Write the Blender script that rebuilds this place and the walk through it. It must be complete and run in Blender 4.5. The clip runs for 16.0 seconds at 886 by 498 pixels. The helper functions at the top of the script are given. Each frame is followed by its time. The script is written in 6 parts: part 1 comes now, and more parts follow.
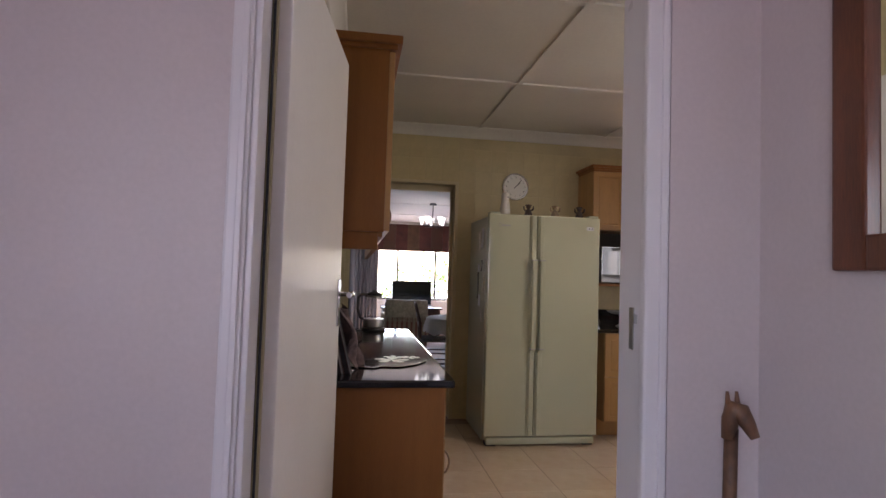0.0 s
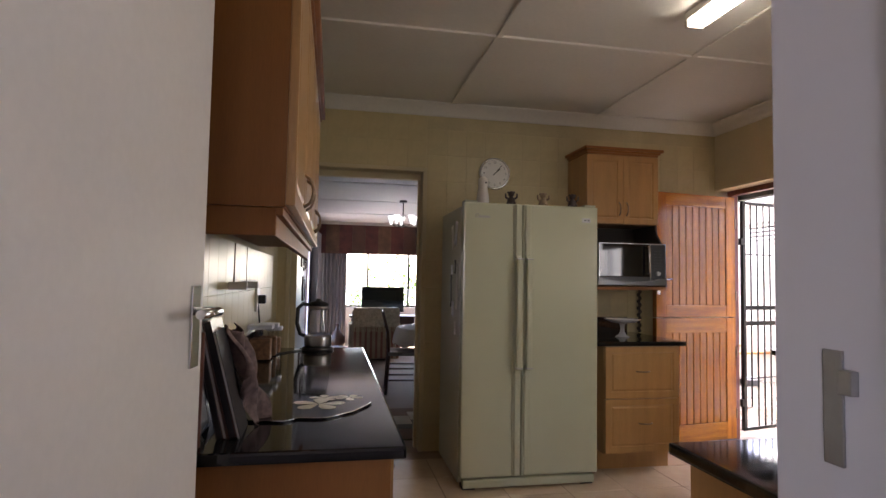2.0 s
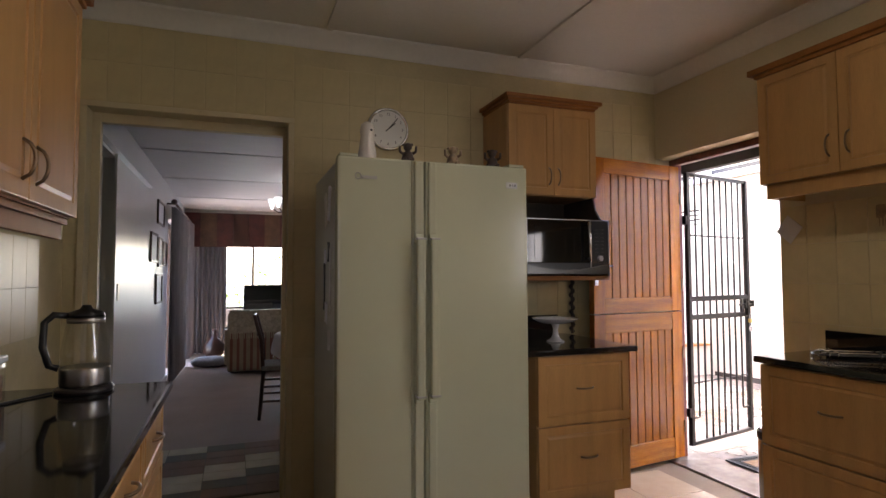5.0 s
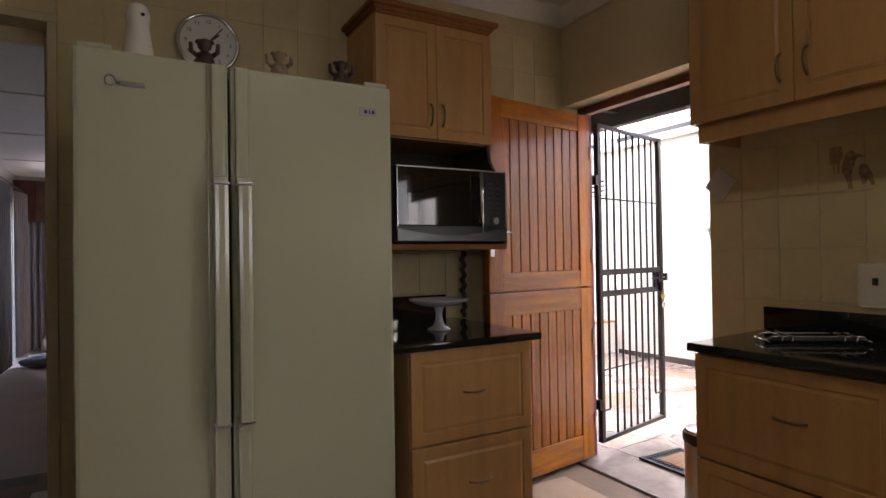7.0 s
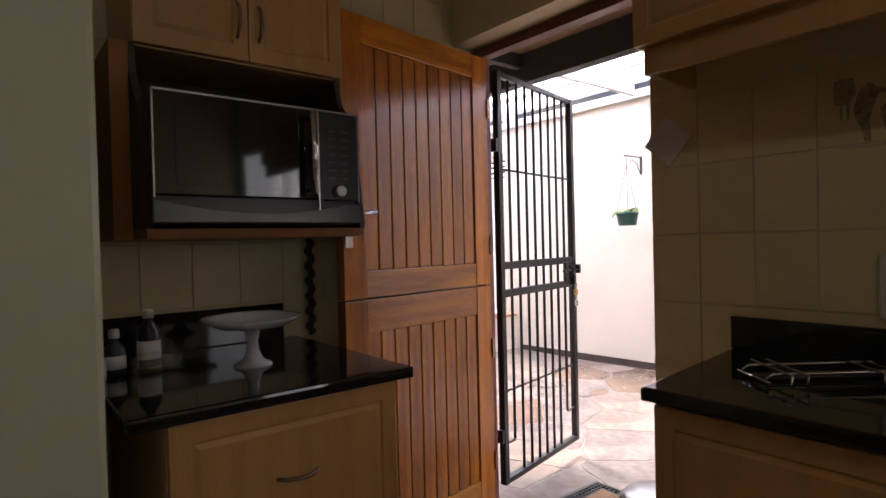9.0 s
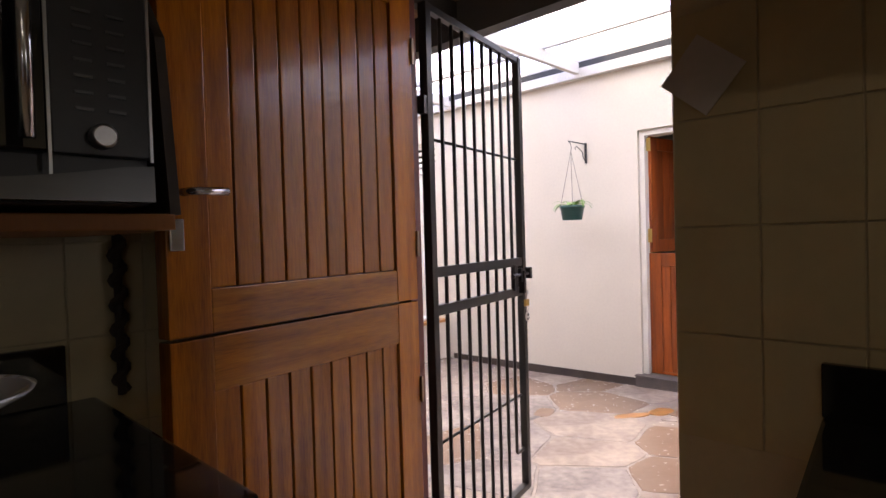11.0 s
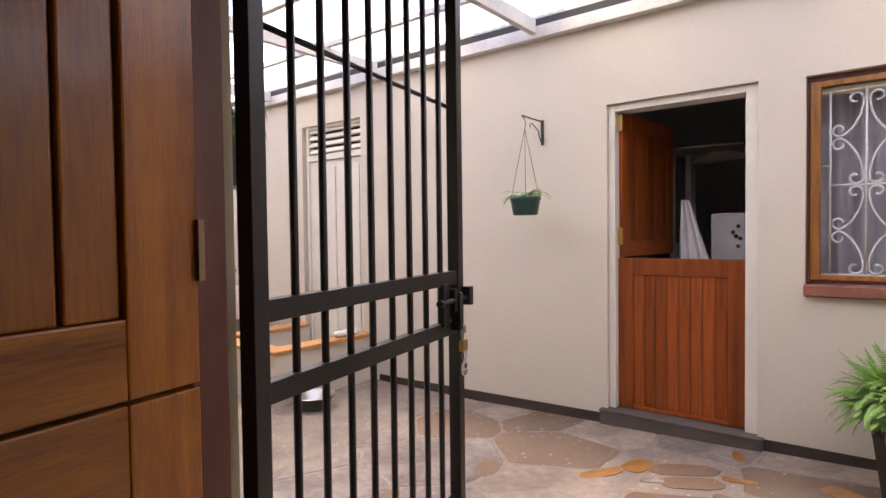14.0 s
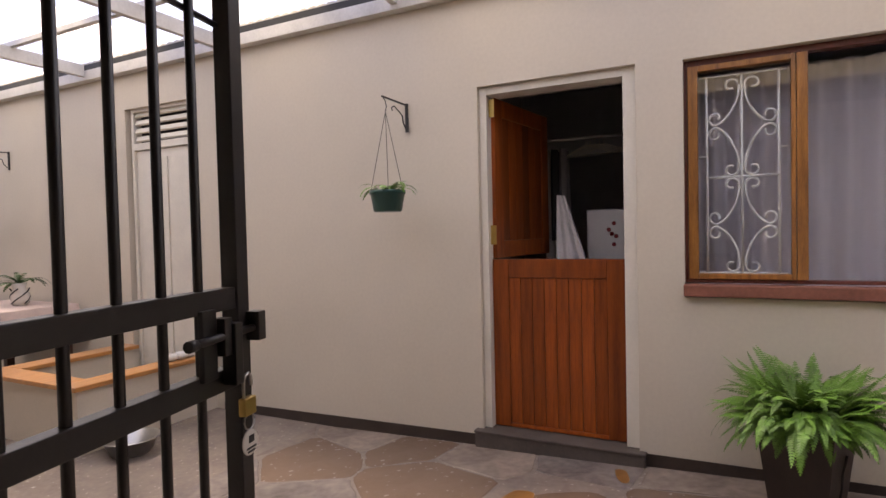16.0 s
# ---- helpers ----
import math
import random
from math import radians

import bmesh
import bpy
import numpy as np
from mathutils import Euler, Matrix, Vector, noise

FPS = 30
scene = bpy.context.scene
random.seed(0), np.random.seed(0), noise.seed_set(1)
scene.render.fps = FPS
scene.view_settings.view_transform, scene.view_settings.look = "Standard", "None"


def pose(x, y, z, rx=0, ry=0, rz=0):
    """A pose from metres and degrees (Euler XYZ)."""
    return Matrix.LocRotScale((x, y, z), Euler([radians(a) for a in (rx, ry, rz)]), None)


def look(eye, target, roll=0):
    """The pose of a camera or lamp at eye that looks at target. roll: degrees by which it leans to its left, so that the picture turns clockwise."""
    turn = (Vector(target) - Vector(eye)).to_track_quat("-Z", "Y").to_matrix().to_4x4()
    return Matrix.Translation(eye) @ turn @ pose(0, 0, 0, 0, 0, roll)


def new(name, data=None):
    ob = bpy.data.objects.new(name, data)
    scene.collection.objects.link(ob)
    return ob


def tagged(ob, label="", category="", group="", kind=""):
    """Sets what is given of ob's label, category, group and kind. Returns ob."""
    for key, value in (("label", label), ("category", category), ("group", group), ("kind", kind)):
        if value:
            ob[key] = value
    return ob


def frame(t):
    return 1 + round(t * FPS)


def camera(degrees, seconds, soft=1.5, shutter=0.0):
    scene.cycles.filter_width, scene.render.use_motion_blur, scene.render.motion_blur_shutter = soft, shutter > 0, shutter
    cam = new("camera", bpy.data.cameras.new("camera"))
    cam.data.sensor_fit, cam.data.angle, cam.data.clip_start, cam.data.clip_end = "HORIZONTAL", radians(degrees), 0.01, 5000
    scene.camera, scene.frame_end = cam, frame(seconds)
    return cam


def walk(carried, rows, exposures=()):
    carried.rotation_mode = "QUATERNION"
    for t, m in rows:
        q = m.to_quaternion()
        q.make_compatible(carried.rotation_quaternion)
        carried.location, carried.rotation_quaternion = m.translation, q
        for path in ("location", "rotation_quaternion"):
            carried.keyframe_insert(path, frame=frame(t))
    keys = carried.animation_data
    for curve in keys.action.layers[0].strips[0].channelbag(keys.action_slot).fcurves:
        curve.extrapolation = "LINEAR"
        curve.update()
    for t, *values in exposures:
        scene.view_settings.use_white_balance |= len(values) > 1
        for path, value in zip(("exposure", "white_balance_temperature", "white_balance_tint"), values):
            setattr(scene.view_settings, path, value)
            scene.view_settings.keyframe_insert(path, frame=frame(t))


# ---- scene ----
cam = camera(76.2, 16.0)
PATH = [
    (0, (0.023, -0.13, 1.303), (0.327, 1.845, 1.391), 1.8),
    (0.5, (0.054, 0.074, 1.295), (0.366, 2.047, 1.395), 1.5),
    (1, (0.09, 0.262, 1.288), (0.423, 2.231, 1.386), 1.5),
    (1.5, (0.175, 0.478, 1.295), (0.525, 2.444, 1.401), 1.2),
    (2, (0.237, 0.678, 1.293), (0.617, 2.638, 1.401), 1.0),
    (2.5, (0.294, 0.897, 1.293), (0.705, 2.851, 1.409), 0.7),
    (3, (0.336, 1.105, 1.318), (0.795, 3.048, 1.422), 0.7),
    (5.5, (0.763, 1.888, 1.248), (1.516, 3.738, 1.339), -0.4),
    (6, (0.914, 2.054, 1.23), (1.735, 3.876, 1.309), -0.5),
    (6.5, (1.041, 2.199, 1.217), (1.937, 3.986, 1.275), -0.7),
    (7, (1.156, 2.374, 1.216), (2.133, 4.119, 1.24), -0.9),
    (7.5, (1.298, 2.59, 1.228), (2.354, 4.288, 1.234), -1.0),
    (8, (1.48, 2.747, 1.222), (2.605, 4.401, 1.217), -1.0),
    (8.5, (1.654, 2.887, 1.229), (2.849, 4.491, 1.218), -1.2),
    (9, (1.788, 3.016, 1.219), (3.045, 4.572, 1.193), -1.4),
    (9.5, (1.919, 3.181, 1.218), (3.251, 4.673, 1.193), -1.2),
    (10, (2.058, 3.304, 1.218), (3.445, 4.745, 1.184), -1.5),
    (12.5, (2.71, 3.89, 1.225), (4.19, 5.234, 1.176), -0.8),
    (13, (2.879, 3.979, 1.228), (4.38, 5.3, 1.171), -0.5),
    (13.5, (3.021, 4.053, 1.218), (4.549, 5.343, 1.164), -0.7),
    (14, (3.146, 4.126, 1.219), (4.715, 5.365, 1.161), -0.7),
    (14.5, (3.245, 4.204, 1.208), (4.88, 5.354, 1.149), -0.7),
    (15, (3.402, 4.248, 1.214), (5.097, 5.308, 1.153), -1.0),
    (15.5, (3.548, 4.268, 1.214), (5.296, 5.237, 1.151), -1.1),
    (16, (3.664, 4.3, 1.199), (5.454, 5.19, 1.143), -1.3),
]
EXPOSURES = [(0, 4.0, 6800, 21), (1.0, 4.0, 6800, 20), (2.0, 3.92, 6800, 18), (3.2, 3.93, 6950, 19), (5.5, 3.7, 6900, 18), (7.0, 3.35, 6850, 18), (8.5, 2.88, 6800, 19), (10.0, 2.45, 6850, 19), (12.5, 1.78, 7250, 20), (14.0, 1.57, 7500, 19), (16.0, 0.92, 7800, 19)]
walk(cam, [(t, look(eye, target, roll)) for t, eye, target, roll in PATH], EXPOSURES)

# ---- world, sun, large lights ----
world = bpy.data.worlds.new("sky")
scene.world = world
world.use_nodes = True
sky = world.node_tree.nodes.new("ShaderNodeTexSky")
sky.sky_type, sky.sun_disc = "NISHITA", False
sky.sun_elevation, sky.sun_rotation = radians(62), radians(20)
sky.air_density, sky.dust_density = 1.0, 1.5
back = world.node_tree.nodes["Background"]
back.inputs["Strength"].default_value = 0.15
world.node_tree.links.new(sky.outputs[0], back.inputs["Color"])


def area_lamp(name, at, target, w, h, power, color):
    data = bpy.data.lights.new(name, "AREA")
    data.shape, data.size, data.size_y, data.energy, data.color = "RECTANGLE", w, h, power, color
    ob = new(name, data)
    ob.matrix_world = look(at, target)
    return ob


sun = new("sun", bpy.data.lights.new("sun", "SUN"))
sun.data.energy, sun.data.angle, sun.data.color = 5.0, radians(9), (1.0, 0.95, 0.87)
sun.matrix_world = look((0, 0, 0), (math.sin(radians(20)) * -0.47, math.cos(radians(20)) * -0.47 , -0.88))
DAY = (0.86, 0.93, 1.0)
area_lamp("kitchen_window_light", (3.50, 1.70, 1.53), (1.0, 2.1, 1.45), 0.95, 0.8, 1.0, DAY)
area_lamp("hall_window_light", (-1.27, -1.9, 1.5), (0.9, -0.2, 1.35), 1.0, 1.1, 1.35, (0.76, 0.78, 1.0))
area_lamp("lounge_window_light", (1.7, 11.93, 1.25), (1.7, 8, 1.0), 2.4, 1.0, 0.75, (0.24, 0.48, 1.0))
area_lamp("lounge_side_light", (-0.08, 10.5, 1.1), (3, 10.2, 1.0), 1.6, 1.8, 0.28, (0.16, 0.38, 1.0))


# ---- materials ----
def surface(name, color, rough=0.5, metal=0.0, vary=0.12, scale=6.0, fine=60.0, bump=0.02, stretch=(1, 1, 1), dark=None, coat=0.0, each=0.0, spec=0.5):
    m = bpy.data.materials.new(name)
    m.use_nodes = True
    nt = m.node_tree
    bsdf = nt.nodes["Principled BSDF"]
    L = nt.links.new
    coord = nt.nodes.new("ShaderNodeTexCoord")
    mp = nt.nodes.new("ShaderNodeMapping")
    mp.inputs["Scale"].default_value = stretch
    L(coord.outputs["Object"], mp.inputs["Vector"])
    big = nt.nodes.new("ShaderNodeTexNoise")
    big.inputs["Scale"].default_value, big.inputs["Detail"].default_value = scale, 4
    small = nt.nodes.new("ShaderNodeTexNoise")
    small.inputs["Scale"].default_value, small.inputs["Detail"].default_value = fine, 3
    L(mp.outputs[0], big.inputs["Vector"]), L(mp.outputs[0], small.inputs["Vector"])
    mix = nt.nodes.new("ShaderNodeMix")
    mix.data_type = "RGBA"
    d = dark or tuple(c * (1 - 2.2 * vary) for c in color)
    mix.inputs[6].default_value, mix.inputs[7].default_value = (*d, 1), (*[min(1, c * (1 + vary * 0.6)) for c in color], 1)
    ramp = nt.nodes.new("ShaderNodeMapRange")
    ramp.inputs[1].default_value, ramp.inputs[2].default_value = 0.3, 0.7
    add = nt.nodes.new("ShaderNodeMath")
    add.operation = "MULTIPLY_ADD"
    add.inputs[1].default_value, add.inputs[2].default_value = 0.35, 0.0
    L(small.outputs[0], add.inputs[0])
    sc = nt.nodes.new("ShaderNodeMath")
    sc.operation = "MULTIPLY_ADD"
    sc.inputs[1].default_value = 0.65
    L(big.outputs[0], sc.inputs[0]), L(add.outputs[0], sc.inputs[2])
    L(sc.outputs[0], ramp.inputs[0])
    L(ramp.outputs[0], mix.inputs[0])
    out = mix.outputs[2]
    if each:
        info = nt.nodes.new("ShaderNodeObjectInfo")
        hsv = nt.nodes.new("ShaderNodeHueSaturation")
        val = nt.nodes.new("ShaderNodeMapRange")
        val.inputs[3].default_value, val.inputs[4].default_value = 1 - each, 1 + each
        L(info.outputs["Random"], val.inputs[0])
        L(val.outputs[0], hsv.inputs["Value"]), L(out, hsv.inputs["Color"])
        out = hsv.outputs[0]
    L(out, bsdf.inputs["Base Color"])
    rr = nt.nodes.new("ShaderNodeMapRange")
    rr.inputs[3].default_value, rr.inputs[4].default_value = max(0.02, rough * 0.85), min(1, rough * 1.15)
    L(small.outputs[0], rr.inputs[0]), L(rr.outputs[0], bsdf.inputs["Roughness"])
    bsdf.inputs["Metallic"].default_value = metal
    bsdf.inputs["Specular IOR Level"].default_value = spec
    bsdf.inputs["Coat Weight"].default_value = coat
    bsdf.inputs["Coat Roughness"].default_value = 0.12
    if bump:
        bp = nt.nodes.new("ShaderNodeBump")
        bp.inputs["Strength"].default_value, bp.inputs["Distance"].default_value = min(1.0, bump * 10), 0.004
        L(sc.outputs[0], bp.inputs["Height"]), L(bp.outputs[0], bsdf.inputs["Normal"])
    return m


def glass(name, color=(1, 1, 1), rough=0.0):
    m = bpy.data.materials.new(name)
    m.use_nodes = True
    b = m.node_tree.nodes["Principled BSDF"]
    b.inputs["Base Color"].default_value = (*color, 1)
    b.inputs["Transmission Weight"].default_value, b.inputs["Roughness"].default_value, b.inputs["IOR"].default_value = 1.0, rough, 1.45
    return m


def thin(name, color, through_part, rough=0.6, scattered=0.75):
    """Cloth or sheeting: part of the light passes straight, part is scattered through."""
    m = bpy.data.materials.new(name)
    m.use_nodes = True
    nt = m.node_tree
    for n in list(nt.nodes):
        if n.type != "OUTPUT_MATERIAL":
            nt.nodes.remove(n)
    out = nt.nodes["Material Output"]
    tr = nt.nodes.new("ShaderNodeBsdfTransparent")
    tl = nt.nodes.new("ShaderNodeBsdfTranslucent")
    df = nt.nodes.new("ShaderNodeBsdfPrincipled")
    df.inputs["Base Color"].default_value, df.inputs["Roughness"].default_value = (*color, 1), rough
    tl.inputs["Color"].default_value = (*color, 1)
    a, b = nt.nodes.new("ShaderNodeMixShader"), nt.nodes.new("ShaderNodeMixShader")
    a.inputs[0].default_value, b.inputs[0].default_value = scattered, through_part
    nt.links.new(df.outputs[0], a.inputs[1]), nt.links.new(tl.outputs[0], a.inputs[2])
    nt.links.new(a.outputs[0], b.inputs[1]), nt.links.new(tr.outputs[0], b.inputs[2])
    nt.links.new(b.outputs[0], out.inputs[0])
    return m


def glow(name, color, strength):
    m = bpy.data.materials.new(name)
    m.use_nodes = True
    b = m.node_tree.nodes["Principled BSDF"]
    b.inputs["Base Color"].default_value = (*color, 1)
    b.inputs["Emission Color"].default_value, b.inputs["Emission Strength"].default_value = (*color, 1), strength
    return m


M = {}
M["hall_paint"] = surface("hall_paint", (0.62, 0.55, 0.55), 0.45, vary=0.05, scale=2, fine=90, bump=0.01)
M["white_gloss"] = surface("white_gloss", (0.72, 0.70, 0.72), 0.3, vary=0.012, scale=1.5, fine=12, bump=0.002)
M["door_paint"] = surface("door_paint", (0.78, 0.75, 0.71), 0.38, vary=0.04, scale=2, fine=50, bump=0.008)
M["ceiling"] = surface("ceiling", (0.72, 0.70, 0.64), 0.7, vary=0.05, scale=1.5, fine=40, bump=0.01)
M["cream_tile"] = surface("cream_tile", (0.60, 0.51, 0.30), 0.32, spec=0.25, vary=0.06, scale=5, fine=25, bump=0.01, each=0.03)
M["grout"] = surface("grout", (0.57, 0.485, 0.29), 0.8, vary=0.08)
M["wall_plaster"] = surface("wall_plaster", (0.60, 0.52, 0.34), 0.6, vary=0.05, scale=2, fine=60, bump=0.015)
M["floor_tile"] = surface("floor_tile", (0.58, 0.46, 0.33), 0.22, vary=0.06, scale=2.5, fine=14, bump=0.002, each=0.04, dark=(0.50, 0.38, 0.26))
M["floor_grout"] = surface("floor_grout", (0.26, 0.19, 0.13), 0.85, vary=0.1)
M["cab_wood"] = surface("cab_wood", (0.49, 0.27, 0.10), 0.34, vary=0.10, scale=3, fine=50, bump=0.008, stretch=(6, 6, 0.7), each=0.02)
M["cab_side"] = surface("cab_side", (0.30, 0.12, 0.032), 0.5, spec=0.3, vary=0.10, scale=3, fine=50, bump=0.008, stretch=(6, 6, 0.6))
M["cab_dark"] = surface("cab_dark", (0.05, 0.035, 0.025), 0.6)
M["granite"] = surface("granite", (0.012, 0.0115, 0.012), 0.06, vary=0.3, scale=140, fine=380, bump=0.0, dark=(0.005, 0.005, 0.006))
M["fridge"] = surface("fridge", (0.49, 0.505, 0.37), 0.14, vary=0.02, scale=2, fine=180, bump=0.006)
# grey body, darkened further so the colour carries the shade on its sides
M["fridge_grey_shade"] = surface("fridge_grey_shade", (0.36, 0.36, 0.29), 0.4, vary=0.03)
M["rubber"] = surface("rubber", (0.03, 0.03, 0.03), 0.7)
M["chrome"] = surface("chrome", (0.62, 0.62, 0.62), 0.2, 1.0, vary=0.03, bump=0)
M["bronze"] = surface("bronze", (0.26, 0.19, 0.13), 0.32, 1.0, vary=0.1, bump=0)
M["steel_dark"] = surface("steel_dark", (0.10, 0.10, 0.10), 0.3, 1.0, vary=0.05, fine=200, bump=0.004, stretch=(1, 8, 8))
M["steel"] = surface("steel", (0.42, 0.42, 0.42), 0.3, 1.0, vary=0.05, fine=200, bump=0.004, stretch=(1, 8, 8))
M["black_gloss"] = surface("black_gloss", (0.008, 0.008, 0.009), 0.05, vary=0.1, bump=0)
M["black_paint"] = surface("black_paint", (0.016, 0.014, 0.014), 0.38, vary=0.25, scale=8, fine=120, bump=0.02)
M["black_plastic"] = surface("black_plastic", (0.02, 0.02, 0.022), 0.35)
M["yard_wood"] = surface("yard_wood", (0.30, 0.070, 0.012), 0.36, vary=0.22, scale=4, fine=45, bump=0.02, stretch=(7, 7, 0.5), coat=0.1, each=0.36, dark=(0.13, 0.026, 0.007), spec=0.3)
M["hard_wood"] = surface("hard_wood", (0.41, 0.142, 0.009), 0.24, vary=0.22, scale=4, fine=45, bump=0.02, stretch=(7, 7, 0.5), coat=0.4, each=0.20, dark=(0.15, 0.036, 0.004), spec=0.35)
M["hard_wood_cross"] = surface("hard_wood_cross", (0.44, 0.165, 0.012), 0.24, vary=0.22, scale=4, fine=45, bump=0.02, stretch=(0.5, 7, 7), coat=0.4, each=0.10, dark=(0.17, 0.044, 0.005), spec=0.35)
M["groove"] = surface("groove", (0.05, 0.015, 0.006), 0.6)
M["frame_wood"] = surface("frame_wood", (0.16, 0.045, 0.03), 0.4, vary=0.2, stretch=(7, 7, 0.5))
M["window_wood"] = surface("window_wood", (0.40, 0.17, 0.04), 0.35, vary=0.3, scale=5, fine=60, stretch=(7, 7, 0.6), coat=0.3, dark=(0.13, 0.05, 0.015))
M["mirror_wood"] = surface("mirror_wood", (0.16, 0.045, 0.018), 0.4, vary=0.3, scale=5, stretch=(5, 5, 0.6), coat=0.2)
M["mirror"] = surface("mirror", (0.9, 0.9, 0.88), 0.02, 1.0, vary=0.0, bump=0)
M["yard_paint"] = surface("yard_paint", (0.62, 0.56, 0.47), 0.6, vary=0.05, scale=1.2, fine=50, bump=0.03)
M["yard_trim"] = surface("yard_trim", (0.72, 0.68, 0.60), 0.5, vary=0.05)
M["plinth"] = surface("plinth", (0.05, 0.034, 0.027), 0.6, vary=0.2)
M["step"] = surface("step", (0.10, 0.08, 0.07), 0.7, vary=0.2, bump=0.03)
M["mortar"] = surface("mortar", (0.25, 0.205, 0.175), 0.26, vary=0.3, scale=5, fine=34, bump=0.05, dark=(0.17, 0.14, 0.125))
M["stone_grey"] = surface("stone_grey", (0.265, 0.222, 0.20), 0.18, vary=0.28, dark=(0.085, 0.074, 0.072), scale=3.5, fine=22, bump=0.04, each=0.12)
M["stone_ochre"] = surface("stone_ochre", (0.30, 0.14, 0.045), 0.3, vary=0.22, scale=6, fine=30, bump=0.05, each=0.09)
M["stone_brown"] = surface("stone_brown", (0.17, 0.115, 0.085), 0.26, vary=0.22, dark=(0.15, 0.10, 0.07), scale=6, fine=30, bump=0.05, each=0.09)
M["stone_pale"] = surface("stone_pale", (0.30, 0.24, 0.20), 0.19, vary=0.24, dark=(0.13, 0.10, 0.085), scale=3.0, fine=20, bump=0.04, each=0.13)
M["roof_paint"] = surface("roof_paint", (0.66, 0.64, 0.60), 0.5, vary=0.1)
M["reed"] = surface("reed", (0.24, 0.13, 0.06), 0.8, vary=0.3, scale=3, fine=80, bump=0.08, stretch=(1, 30, 1))
M["beam"] = surface("beam", (0.02, 0.016, 0.014), 0.6)
M["sheet_clear"] = thin("sheet_clear", (0.42, 0.48, 0.68), 0.30, 0.3, 0.88)
M["sheet_white"] = thin("sheet_white", (0.95, 0.95, 0.96), 0.16, 0.4, 0.88)
M["net"] = thin("net", (0.80, 0.76, 0.86), 0.12, 0.9, 0.3)
def pane(name, gloss_part=0.07):
    """Thin glass: light passes straight, a little is mirrored."""
    m = bpy.data.materials.new(name)
    m.use_nodes = True
    nt = m.node_tree
    for n in list(nt.nodes):
        if n.type != "OUTPUT_MATERIAL":
            nt.nodes.remove(n)
    clear, gloss, mix = (nt.nodes.new("ShaderNode" + k) for k in ("BsdfTransparent", "BsdfGlossy", "MixShader"))
    mix.inputs[0].default_value = gloss_part
    gloss.inputs["Roughness"].default_value = 0.01
    clear.inputs["Color"].default_value = (0.95, 0.96, 0.96, 1)
    nt.links.new(clear.outputs[0], mix.inputs[1]), nt.links.new(gloss.outputs[0], mix.inputs[2])
    nt.links.new(mix.outputs[0], nt.nodes["Material Output"].inputs[0])
    return m


M["pane"] = pane("pane")
M["frost"] = glass("frost", (0.95, 0.95, 0.96), 0.12)
M["frost"].node_tree.nodes["Principled BSDF"].inputs["Transmission Weight"].default_value = 0.6
M["clear_glass"] = pane("clear_glass", 0.10)
M["bottle"] = surface("bottle", (0.6, 0.58, 0.55), 0.35)
M["green_pot"] = surface("green_pot", (0.012, 0.075, 0.065), 0.35, vary=0.1)
M["brown_pot"] = surface("brown_pot", (0.035, 0.022, 0.018), 0.5, vary=0.2)
M["leaf"] = surface("leaf", (0.13, 0.29, 0.035), 0.5, vary=0.3, scale=8, fine=40, bump=0)
M["leaf_dark"] = surface("leaf_dark", (0.05, 0.13, 0.02), 0.45, vary=0.3, scale=8, fine=40, bump=0)
M["soil"] = surface("soil", (0.04, 0.03, 0.02), 0.9)
M["carpet"] = surface("carpet", (0.34, 0.25, 0.20), 0.95, vary=0.1, scale=2, fine=300, bump=0.08)
M["lounge_paint"] = surface("lounge_paint", (0.60, 0.60, 0.60), 0.3, vary=0.03, scale=2)
M["lounge_ceiling"] = surface("lounge_ceiling", (0.62, 0.62, 0.62), 0.6, vary=0.03)
M["curtain"] = surface("curtain", (0.22, 0.20, 0.20), 0.9, vary=0.15, stretch=(3, 3, 0.5))
M["valance_red"] = surface("valance_red", (0.10, 0.028, 0.02), 0.8, vary=0.3)
M["valance_brown"] = surface("valance_brown", (0.14, 0.075, 0.04), 0.8, vary=0.3)
M["lounge_wood"] = surface("lounge_wood", (0.07, 0.025, 0.012), 0.35, vary=0.2)
M["stripe_a"] = surface("stripe_a", (0.28, 0.12, 0.08), 0.9)
M["stripe_b"] = surface("stripe_b", (0.42, 0.33, 0.22), 0.9)
M["blanket"] = surface("blanket", (0.55, 0.46, 0.32), 0.95, vary=0.2, scale=25, bump=0.05)
M["cloth"] = surface("cloth", (0.74, 0.70, 0.70), 0.9, vary=0.06, bump=0.02)
M["pink_cloth"] = surface("pink_cloth", (0.64, 0.50, 0.44), 0.9, vary=0.08, bump=0.02)
M["rug_beige"] = surface("rug_beige", (0.48, 0.40, 0.28), 0.95, vary=0.12, fine=300, bump=0.06)
M["rug_brown"] = surface("rug_brown", (0.20, 0.11, 0.06), 0.95, vary=0.12, fine=300, bump=0.06)
M["rug_dark"] = surface("rug_dark", (0.12, 0.10, 0.06), 0.95, vary=0.12, fine=300, bump=0.06)
M["tube"] = glow("tube", (1.0, 0.95, 0.84), 1.1)
M["lamp_glass"] = glow("lamp_glass", (0.95, 0.97, 1.0), 0.16)
M["china"] = surface("china", (0.70, 0.66, 0.60), 0.2, vary=0.04)
M["figure_brown"] = surface("figure_brown", (0.07, 0.045, 0.035), 0.4, vary=0.3, scale=30)
M["figure_tan"] = surface("figure_tan", (0.38, 0.27, 0.17), 0.4, vary=0.3, scale=30)
M["clock_face"] = surface("clock_face", (0.72, 0.72, 0.68), 0.3, vary=0.02)
M["ink"] = surface("ink", (0.02, 0.02, 0.02), 0.5)
